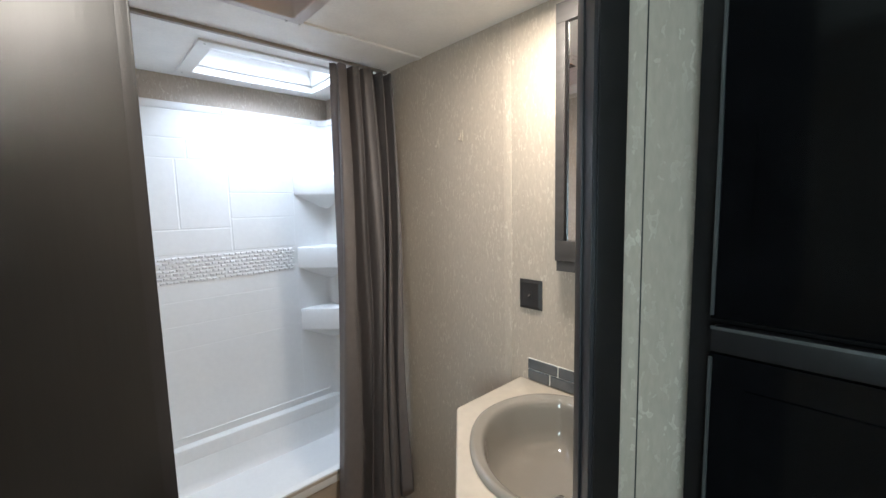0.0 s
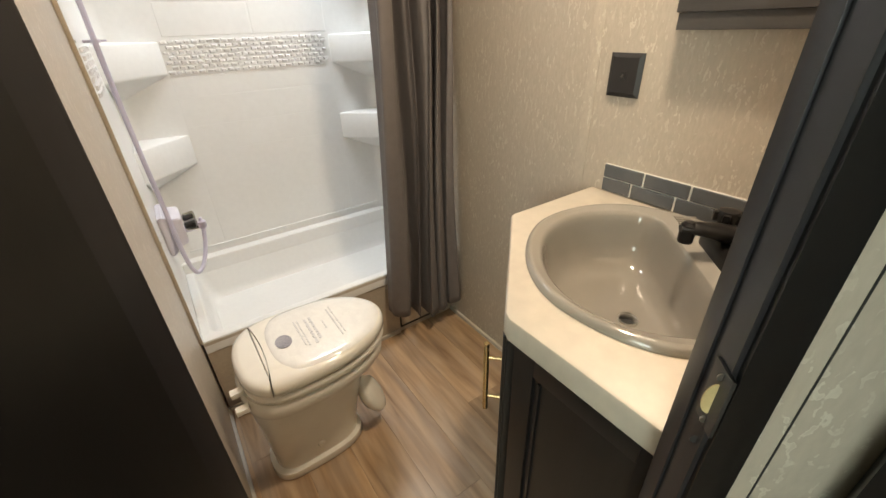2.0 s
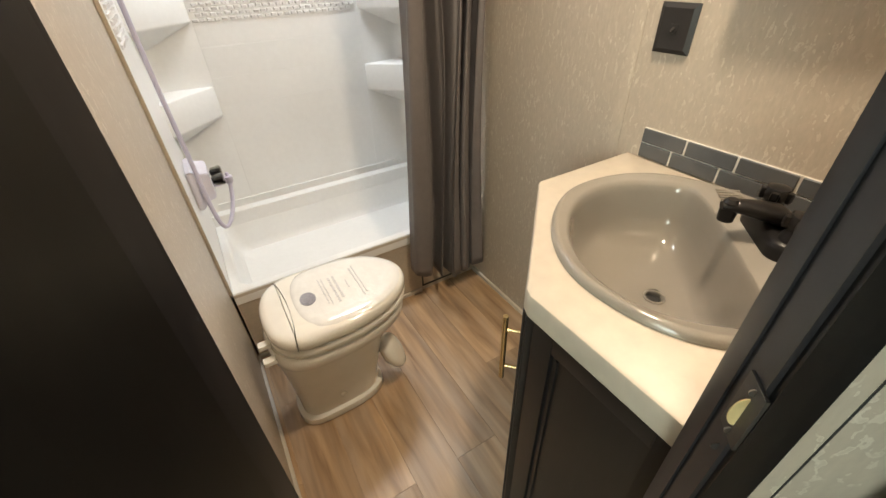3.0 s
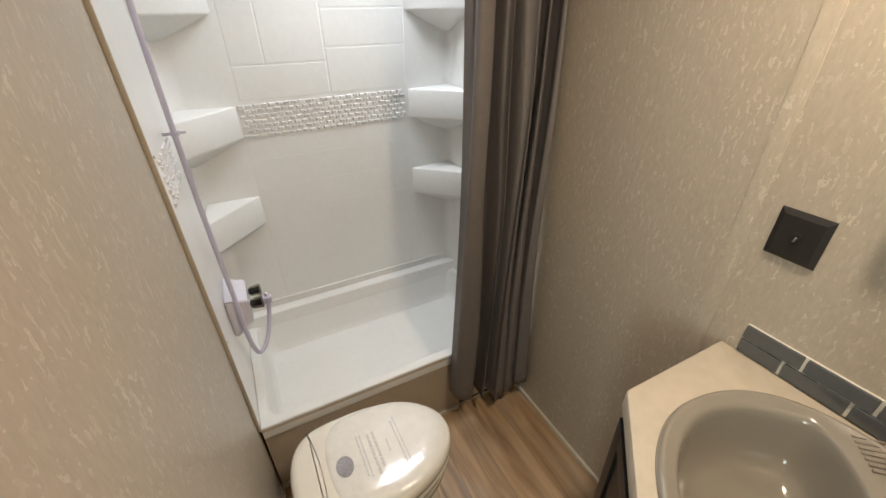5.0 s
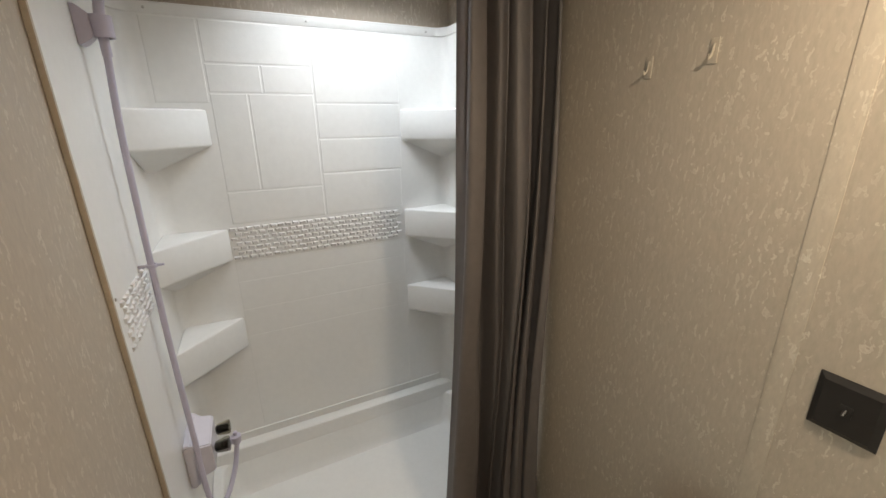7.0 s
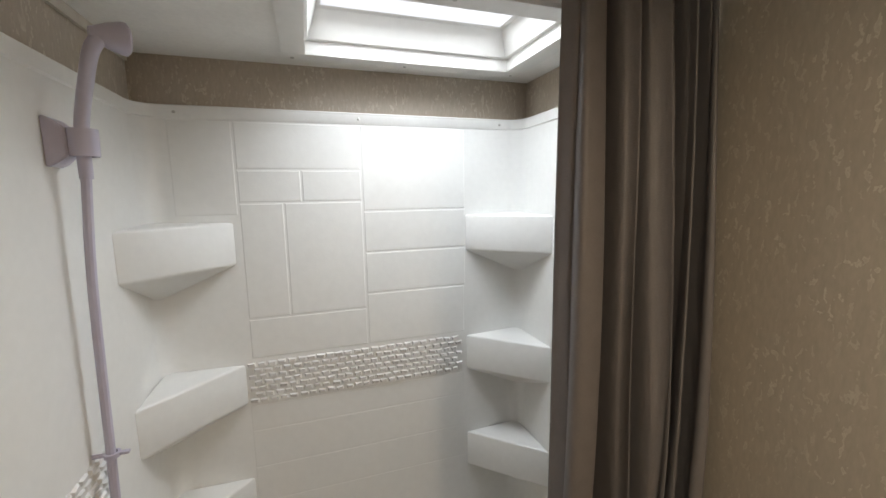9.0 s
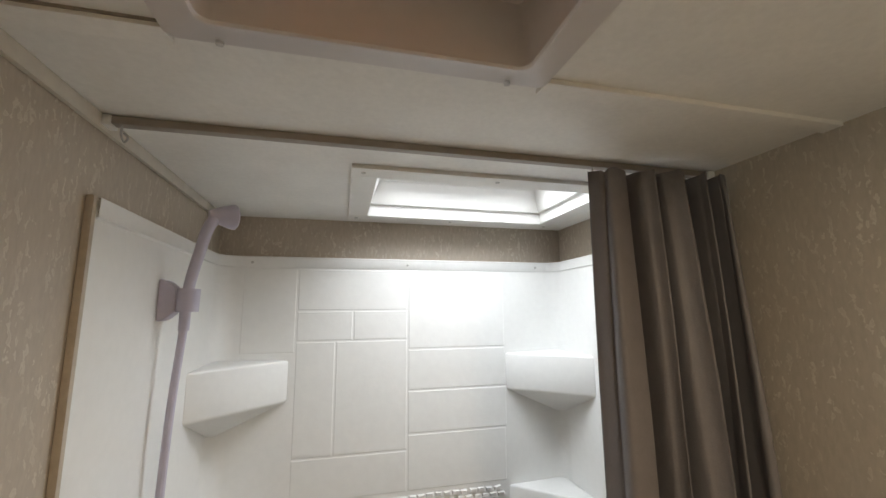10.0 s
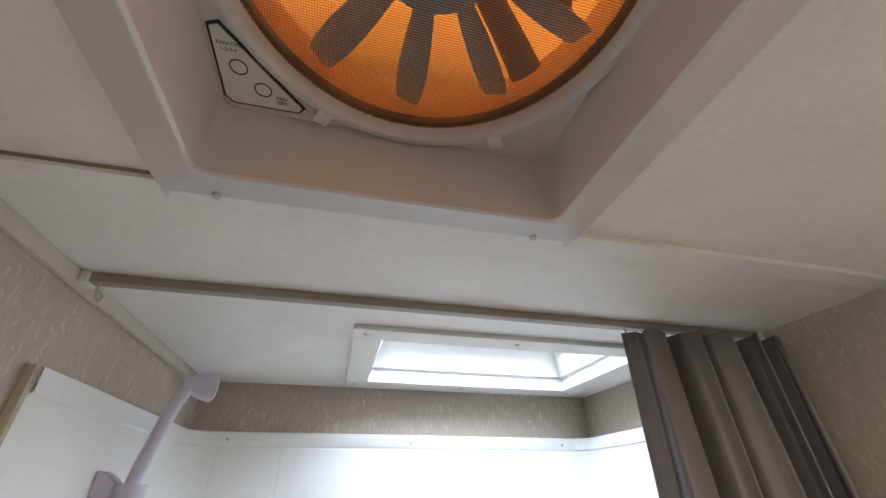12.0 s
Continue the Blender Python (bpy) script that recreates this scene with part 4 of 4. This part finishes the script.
tube(bm, [(0.0065, 1.649, 1.297), (0.028, 1.649, 1.297)], 0.004, 8, 1)
lathe(bm, [(0.0085, -0.004), (0.0125, -0.004), (0.0125, 0.004), (0.0085, 0.004)], Matrix.Translation((0.036, 1.648, 1.297)), 16, False, False)
box(bm, 0.044, 1.644, 1.295, 0.062, 1.652, 1.300, 0.001)
sub("clip_ring", bm, M_LAV, cl)

# ---------------------------------------------------------------- curtain and its track
trk = thing("curtain_track", "taupe ceiling track for the shower curtain", "curtain track", (0.54, 1.42, CEIL))
sub("rail", B(0.012, 1.411, CEIL - 0.013, 1.072, 1.427, CEIL - 0.0005, bevel=0.002), M_RAIL, trk)
for x0, x1 in ((0.003, 0.014), (1.066, 1.083)):
    sub("end_cap", B(x0, 1.407, CEIL - 0.017, x1, 1.431, CEIL - 0.0005, bevel=0.003), M_PLASTIC, trk, "white end cap")
bm = bmesh.new()
tube(bm, [(0.024, 1.419, CEIL - 0.012), (0.024, 1.419, CEIL - 0.026), (0.028, 1.421, CEIL - 0.036), (0.033, 1.419, CEIL - 0.030), (0.028, 1.417, CEIL - 0.024)], 0.0016, 8)
sub("spare_glider", bm, M_METAL, trk, "spare metal curtain hook")

cur = thing("shower_curtain", "grey-taupe cloth shower curtain drawn aside in deep folds", "curtain", (0.93, 1.4, 0.1))
bm = bmesh.new()
NU, NV = 180, 46
grid = []
rs = random.Random(5)
FOLD = [(0, 0.020), (0.03, -0.006), (0.13, -0.028), (0.26, -0.012), (0.29, 0.036), (0.325, 0.050), (0.345, -0.016), (0.395, -0.036), (0.43, -0.012), (0.447, 0.030), (0.475, 0.046), (0.495, -0.028), (0.56, -0.048), (0.63, -0.034), (0.65, 0.030), (0.69, 0.042), (0.712, -0.018), (0.76, -0.036), (0.80, -0.024), (0.822, 0.022), (0.855, 0.034), (0.885, -0.028), (0.95, -0.040), (1.0, 0.0)]


def fold(u):
    for (a, fa), (b, fb) in zip(FOLD, FOLD[1:]):
        if a <= u <= b:
            t = (u - a) / (b - a)
            t = t * t * (3 - 2 * t)
            return fa + (fb - fa) * t
    return 0.0


for j in range(NV + 1):
    v = j / NV
    row = []
    for i in range(NU + 1):
        u = i / NU
        x0 = 0.788 + 0.012 * math.sin(3 * v) - 0.085 * v ** 1.1
        x1 = 1.071 - 0.006 * v + 0.010 * math.sin(7 * v)
        zt = CEIL - 0.022 - 0.006 * abs(math.sin(u * 24))
        zb = 0.185 - 0.075 * math.sin(min(1, u * 1.5) * math.pi / 2) + 0.03 * max(0, u - 0.8) * 5
        ww = u + 0.050 * math.sin(4 * v + 5 * u) * u * (1 - u) * 4 + 0.012 * math.sin(11 * v + 9 * u) * u * (1 - u) * 4
        amp = 0.78 + 0.50 * min(1, v * 2.5) - 0.12 * v
        y = 1.400 - 0.036 * v - 0.010 * u + fold(min(1, max(0, ww))) * amp + 0.004 * math.sin(9 * v + 14 * u)
        y = min(y, 1.4075 if v > 0.82 else 1.43)
        x = x0 + (x1 - x0) * u + 0.010 * math.sin(ww * 38 + 2 * v) * amp
        row.append(bm.verts.new((min(x, 1.079), y, zt + (zb - zt) * v)))
    grid.append(row)
for j in range(NV):
    for i in range(NU):
        bm.faces.new((grid[j][i], grid[j][i + 1], grid[j + 1][i + 1], grid[j + 1][i]))
cloth = sub("cloth", bm, M_CURT, cur, smooth=180)
sol = cloth.modifiers.new("thickness", "SOLIDIFY")
sol.thickness = 0.0014
for k in range(8):
    xk = 0.80 + k * 0.036
    bm = bmesh.new()
    tube(bm, [(xk, 1.419, CEIL - 0.011), (xk, 1.417, CEIL - 0.020), (xk + 0.003, 1.410, CEIL - 0.032), (xk + 0.003, 1.404, CEIL - 0.024)], 0.0016, 6)
    sub("glider", bm, M_METAL, cur, "small metal curtain hook")

# ---------------------------------------------------------------- skylight
skl = thing("skylight", "white-framed roof skylight over the tub with a milky dome", "skylight", (0.678, 1.75, CEIL), kind="structure")
FX0, FY0, FX1, FY1 = 0.353, 1.528, 1.000, 1.966
for a in ((FX0, FY0, FX1, SKY[1] + 0.006), (FX0, SKY[3] - 0.006, FX1, FY1), (FX0, SKY[1] + 0.006, SKY[0] + 0.006, SKY[3] - 0.006), (SKY[2] - 0.006, SKY[1] + 0.006, FX1, SKY[3] - 0.006)):
    sub("flange", B(a[0], a[1], CEIL - 0.009, a[2], a[3], CEIL - 0.0005, bevel=0.0015), M_PLASTIC, skl)
bm = bmesh.new()
sx0, sy0, sx1, sy1 = SKY
rings(bm, [[(x, y, z) for x, y in ((sx0 + i, sy0 + i), (sx1 - i, sy0 + i), (sx1 - i, sy1 - i), (sx0 + i, sy1 - i))] for i, z in ((0.0045, CEIL - 0.007), (0.0045, CEIL + 0.024), (0.014, CEIL + 0.026), (0.036, CEIL + 0.088), (0.046, CEIL + 0.092))], False, False)
sub("well", bm, M_PLASTIC, skl, smooth=20)
bm = bmesh.new()
rings(bm, [[(x, y, z) for x, y in ((sx0 + i, sy0 + i), (sx1 - i, sy0 + i), (sx1 - i, sy1 - i), (sx0 + i, sy1 - i))] for i, z in ((0.040, CEIL + 0.093), (0.052, CEIL + 0.097), (0.12, CEIL + 0.101))], False, True)
dome = sub("dome", bm, M_MILK, skl, "milky plastic dome")
for x, y in ((0.376, 1.552), (0.376, 1.943), (0.66, 1.552), (0.93, 1.552), (0.978, 1.943), (0.66, 1.943)):
    bm = bmesh.new()
    lathe(bm, [(0.0048, 0), (0.0042, -0.002), (0.001, -0.003)], Matrix.Translation((x, y, CEIL - 0.009)), 10)
    sub("screw", bm, M_METAL, skl)

# ---------------------------------------------------------------- roof vent with fan
vnt = thing("roof_vent", "white plastic roof vent with a grey fan behind a screen under an amber dome", "roof vent", (0.37, 0.983, CEIL), kind="structure")
vx0, vy0, vx1, vy1 = VENT
VC = (0.375, 0.983)
bm = bmesh.new()


def sq(i, z, r):
    return rr(vx0 + i, vx1 - i, vy0 + i, vy1 - i, max(r, 0.001), z, 5)


rings(bm, [sq(-0.040, CEIL - 0.0005, 0.012), sq(-0.038, CEIL - 0.008, 0.012), sq(-0.034, CEIL - 0.0105, 0.012), sq(-0.006, CEIL - 0.0120, 0.014), sq(-0.002, CEIL - 0.0150, 0.014), sq(0.001, CEIL - 0.0150, 0.014), sq(0.0035, CEIL - 0.0125, 0.013), sq(0.010, 2.158, 0.010)], False, False)
sub("garnish_frame", bm, M_VENT, vnt, smooth=38)
bm = bmesh.new()
NR = 64
ring_pts = lambda r, z: [(VC[0] + r * math.cos(2 * math.pi * i / NR), VC[1] + r * math.sin(2 * math.pi * i / NR), z) for i in range(NR)]


def sq_ray(i, z):
    out = []
    for k in range(NR):
        a = 2 * math.pi * k / NR
        c, s = math.cos(a), math.sin(a)
        t = min(((vx1 if c > 0 else vx0) - VC[0]) / c if abs(c) > 1e-6 else 9, ((vy1 if s > 0 else vy0) - VC[1]) / s if abs(s) > 1e-6 else 9)
        out.append((VC[0] + (t - i) * c, VC[1] + (t - i) * s, z))
    return out


rings(bm, [sq_ray(0.0, 2.156), ring_pts(0.150, 2.156)], False, False)
sub("base_plate", bm, M_VENT, vnt)
bm = bmesh.new()
rings(bm, [ring_pts(0.163, 2.157), ring_pts(0.164, 2.149), ring_pts(0.160, 2.144), ring_pts(0.153, 2.143), ring_pts(0.149, 2.147), ring_pts(0.148, 2.157)], False, False)
sub("screen_ring", bm, M_VENT, vnt, "round white screen ring", smooth=50)
bm = bmesh.new()
rings(bm, [ring_pts(0.148, 2.157), ring_pts(0.1455, 2.160), ring_pts(0.1455, 2.168)], False, False)
sub("throat_lip", bm, M_THROAT, vnt, "dark amber throat lip")
bm = bmesh.new()
rings(bm, [ring_pts(0.1455, 2.168), ring_pts(0.1485, 2.21), ring_pts(0.165, 2.225)], False, False)
sub("throat", bm, M_DOME, vnt, "amber fan throat")
bm = bmesh.new()
W = 0.0002
for k in range(-73, 74):
    o = k * 0.002
    h = math.sqrt(max(0, 0.1475 ** 2 - o * o))
    box(bm, VC[0] + o - W, VC[1] - h, 2.1545, VC[0] + o + W, VC[1] + h, 2.1549)
    box(bm, VC[0] - h, VC[1] + o - W, 2.1549, VC[0] + h, VC[1] + o + W, 2.1553)
scr = sub("insect_screen", bm, M_SCREEN, vnt, "fine grey insect screen", smooth=0)
scr["kind"] = "stuff"
bm = bmesh.new()
lathe(bm, [(0.050, 2.205), (0.050, 2.178), (0.047, 2.172), (0.016, 2.171), (0.015, 2.166)], Matrix.Translation((*VC, 0)), 40)
hub = sub("fan_hub", bm, M_BLADE, vnt, "round grey fan hub")
bm = bmesh.new()
lathe(bm, [(0.0115, 2.177), (0.0115, 2.166), (0.0075, 2.165), (0.0075, 2.158), (0.005, 2.157)], Matrix.Translation((*VC, 0)), 16)
sub("shaft", bm, M_SHAFT, hub)
# hub holes: black discs on the face give their shade, nothing is cut
for k in range(5):
    a = 2 * math.pi * k / 5 + 0.5
    bm = bmesh.new()
    lathe(bm, [(0.0028, 2.1695), (0.0028, 2.1715)], Matrix.Translation((VC[0] + 0.026 * math.cos(a), VC[1] + 0.026 * math.sin(a), 0)), 10)
    sub("hub_hole_shade", bm, M_GASKET, hub)
for k in range(10):
    a = 2 * math.pi * k / 10 + math.pi / 2
    m = Matrix.Translation((*VC, 2.190)) @ Matrix.Rotation(a, 4, "Z")
    bm = bmesh.new()
    up, dn = [], []
    for r, w in ((0.044, 0.0085), (0.065, 0.0115), (0.090, 0.0145), (0.115, 0.0155), (0.138, 0.0140), (0.1465, 0.0112)):
        tw = 0.62 - 1.6 * (r - 0.042)
        for lst, dz in ((up, 0.0009), (dn, -0.0009)):
            lst.append([bm.verts.new(m @ Vector((r, s * w * math.cos(tw), s * w * math.sin(tw) + dz))) for s in (-1, -0.3, 0.4, 1)])
    for lst in (up, dn):
        for p, q in zip(lst, lst[1:]):
            for i in range(3):
                bm.faces.new((p[i], p[i + 1], q[i + 1], q[i]))
    for i in (0, 3):
        for j in range(5):
            bm.faces.new((up[j][i], up[j + 1][i], dn[j + 1][i], dn[j][i]))
    for j in (0, 5):
        for i in range(3):
            bm.faces.new((up[j][i], up[j][i + 1], dn[j][i + 1], dn[j][i]))
    sub("fan_blade", bm, M_BLADE, vnt, smooth=60)
bm = bmesh.new()
rings(bm, [rr(0.185, 0.565, 0.79, 1.17, 0.03, 2.245), rr(0.185, 0.565, 0.79, 1.17, 0.03, 2.275), rr(0.195, 0.555, 0.80, 1.16, 0.04, 2.292), rr(0.26, 0.49, 0.86, 1.10, 0.05, 2.305)], False, True)
sub("dome", bm, M_DOME, vnt, "translucent amber dome", smooth=50)
bm = bmesh.new()
lathe(bm, [(0.044, 2.206), (0.044, 2.236), (0.034, 2.246)], Matrix.Translation((*VC, 0)), 32)
sub("motor", bm, M_ARM, vnt, "brown motor can above the hub")
for ang in (0.72, 2.85, -1.3):
    bm = bmesh.new()
    d = Vector((math.cos(ang), math.sin(ang), 0))
    c = Vector((*VC, 0))
    tube(bm, [c + d * 0.040 + Vector((0, 0, 2.222)), c + d * 0.075 + Vector((0, 0, 2.226)), c + d * 0.115 + Vector((0, 0, 2.216)), c + d * 0.147 + Vector((0, 0, 2.202))], lambda t: 0.010 + 0.006 * t, 12)
    sub("motor_arm", bm, M_ARM, vnt, "curved amber-brown motor arm")
bm = bmesh.new()
m = Matrix.Translation((VC[0] + 0.088, VC[1] - 0.012, 2.236)) @ pose(0, 0, 0, 0, 0, 62)
box(bm, -0.075, -0.014, -0.003, 0.075, 0.014, 0.003, 0.001)
box(bm, -0.075, -0.016, -0.011, 0.075, -0.0135, 0.003, 0.001)
bmesh.ops.transform(bm, matrix=m, verts=bm.verts)
brk = sub("lift_bracket", bm, M_ARM, vnt, "brown lift bracket with bolt heads")
for u in (-0.05, -0.02, 0.015, 0.05):
    bm = bmesh.new()
    lathe(bm, [(0.005, -0.003), (0.005, -0.006), (0.003, -0.0075)], m @ Matrix.Translation((u, 0.001, 0)), 10)
    sub("bolt", bm, M_SHAFT, brk)
bm = bmesh.new()
tube(bm, [(VC[0] - 0.105, VC[1] + 0.045, 2.228), (VC[0] - 0.118, VC[1] + 0.030, 2.226), (VC[0] - 0.110, VC[1] + 0.012, 2.226), (VC[0] - 0.06, VC[1] + 0.004, 2.226)], 0.0022, 8)
sub("motor_wire", bm, M_SHAFT, vnt, "thin dark motor wire")
for x, y in ((0.213, 1.187), (0.526, 1.187), (0.213, 0.780), (0.526, 0.780)):
    bm = bmesh.new()
    lathe(bm, [(0.0042, 0), (0.0038, -0.003), (0.001, -0.0042)], Matrix.Translation((x, y, CEIL - 0.0115)), 10)
    sub("screw", bm, M_METAL, vnt)
for a in (2.05, 1.0, -1.0, -2.05):
    bm = bmesh.new()
    m = Matrix.Translation((VC[0] + 0.165 * math.cos(a), VC[1] + 0.165 * math.sin(a), 2.146)) @ Matrix.Rotation(a, 4, "Z")
    box(bm, -0.008, -0.007, -0.004, 0.007, 0.007, 0.009, 0.002)
    bmesh.ops.transform(bm, matrix=m, verts=bm.verts)
    sub("ring_clip", bm, M_PLASTIC, vnt)


def text_mesh(body_text, size, m, material, parent):
    cu = bpy.data.curves.new("print", "FONT")
    cu.body, cu.size, cu.extrude, cu.align_x = body_text, size, 0.0001, "CENTER"
    tmp = bpy.data.objects.new("print", cu)
    me = bpy.data.meshes.new_from_object(tmp)
    bpy.data.objects.remove(tmp)
    me.transform(m)
    me.materials.append(material)
    ob = new("print", me)
    ob.parent = parent
    ob.matrix_parent_inverse = Matrix()
    return ob


# control label in the corner of the fan plate
bm = bmesh.new()
prism(bm, [(0.212, 1.133), (0.219, 1.140), (0.276, 1.140), (0.282, 1.133), (0.222, 1.062), (0.212, 1.066)], 2.1548, 2.1556)
lab = sub("control_label", bm, M_GASKET, vnt, "black-edged control label with two buttons", smooth=0)
bm = bmesh.new()
prism(bm, [(0.2142, 1.132), (0.2198, 1.1378), (0.2752, 1.1378), (0.2790, 1.1332), (0.2210, 1.0648), (0.2142, 1.0675)], 2.1540, 2.1549)
sub("label_face", bm, M_PLASTIC, lab, smooth=0)
for x, y in ((0.230, 1.100), (0.247, 1.119)):
    bm = bmesh.new()
    lathe(bm, [(0.0064, 2.1541), (0.0064, 2.1536), (0.0074, 2.1536), (0.0074, 2.1541)], Matrix.Translation((x, y, 0)), 24, False, False)
    sub("button_ring", bm, M_GASKET, lab)
turn = Matrix.Rotation(radians(180), 4, "X")
for txt, x, y, sz in (("FAN ON", 0.226, 1.081, 0.0048), ("1-2-3-4", 0.225, 1.086, 0.0042), ("FAN", 0.262, 1.127, 0.005), ("OFF", 0.262, 1.132, 0.005)):
    text_mesh(txt, sz, Matrix.Translation((x, y, 2.1536)) @ turn, M_GASKET, lab)

# ---------------------------------------------------------------- pieces
TG = 0.0022
# relief tiles of the surround
TILES = [(0.070, 0.214, 1.700, 1.940), (0.219, 0.540, 1.820, 1.940), (0.219, 0.376, 1.732, 1.816), (0.380, 0.540, 1.732, 1.816), (0.219, 0.327, 1.413, 1.728), (0.331, 0.540, 1.413, 1.728), (0.219, 0.540, 1.298, 1.409),
         (0.545, 0.860, 1.702, 1.940), (0.545, 0.860, 1.580, 1.698), (0.545, 0.860, 1.456, 1.576), (0.545, 0.855, 1.298, 1.452),
         (0.205, 0.855, 1.085, 1.158), (0.205, 0.855, 0.972, 1.081), (0.205, 0.855, 0.862, 0.968), (0.205, 0.855, 0.450, 0.858)]
for x0, x1, z0, z1 in TILES:
    bm = bmesh.new()
    g, d = (0.0009, 0.0010) if z0 > 1.16 else (0.0004, 0.0004)
    rings(bm, [[(a, y, b) for a, b in ((x0 + i, z0 + i), (x1 - i, z0 + i), (x1 - i, z1 - i), (x0 + i, z1 - i))] for i, y in ((g - 0.001, YF + 0.0005), (g, YF - 0.6 * d), (g + 2.2 * d, YF - d))], False, True)
    sub("tile", bm, M_ABS2, liner, smooth=0)

# mosaic bands: little uneven stones
rs = random.Random(11)
CH = []
for k in range(6):
    bm = bmesh.new()
    w, h, t = 0.0105 + 0.002 * rs.random(), 0.0066, 0.0044 + 0.0025 * rs.random()
    lo_ = [(-w, 0.001, -h), (w, 0.001, -h), (w, 0.001, h), (-w, 0.001, h)]
    hi_ = [(x * 0.72 + rs.uniform(-0.002, 0.002), -t * 0.8 + rs.uniform(-0.002, 0.0012), z * 0.62 + rs.uniform(-0.001, 0.001)) for x, _, z in lo_]
    rings(bm, [lo_, hi_], False, True)
    CH.append(mesh_of("mosaic_stone", bm, M_CHIP, 10))
base_inv = Matrix.Translation(sur.location).inverted()


def stones(x_from, count, place):
    for row in range(7):
        for col in range(count):
            ob = new("mosaic_stone", CH[rs.randrange(6)])
            ob.parent = liner
            a = x_from + (col + 0.5 * (row % 2)) * 0.0262 + rs.uniform(-0.002, 0.002)
            z = 1.1735 + row * 0.0177 + rs.uniform(-0.0008, 0.0008)
            ob.matrix_basis = place(a, z) @ Matrix.Rotation(rs.uniform(-0.12, 0.12), 4, "Y")


stones(0.218, 24, lambda a, z: Matrix.Translation((a, YF, z)))
stones(1.455, 10, lambda a, z: Matrix.Translation((0.006, a, z)) @ Matrix.Rotation(radians(90), 4, "Z"))

# tiles of the upstand
for row, z0, z1 in ((0, 0.8905, 0.9255), (1, 0.9285, 0.9630)):
    y = 0.663
    first = True
    while y > 0.05:
        w = (0.084 if row == 0 else 0.114) if first else 0.114
        y0 = max(0.042, y - w + 0.003)
        bm = bmesh.new()
        box(bm, XR - 0.0085, y0, z0, XR - 0.002, y, z1, 0.0012, 1)
        sub("tile", bm, M_GTILE, bs, smooth=0)
        y -= w + (0.003 if first else 0.003)
        first = False

# floor planks
rs = random.Random(3)
PW = 0.152
x = -1.5
col = 0
while x < 1.2:
    y = -1.75 - rs.random() * 0.8
    while y < 2.1:
        ln = 0.92
        ya, yb = max(y, -1.75), min(y + ln, 2.15)
        if yb - ya > 0.02:
            bm = bmesh.new()
            w, l = (PW - 0.0005) / 2, (yb - ya - 0.0005) / 2
            rings(bm, [[(sx * (w - i), sy * (l - i), z) for sx, sy in ((-1, -1), (1, -1), (1, 1), (-1, 1))] for i, z in ((0, -0.0041), (0, -0.0008), (0.0005, 0.0))], False, True)
            ob = part("plank", bm, M_FLOOR, floor, smooth=0)
            ob.location = (x + PW / 2, (ya + yb) / 2, 0)
        y += ln
    x += PW
    col += 1
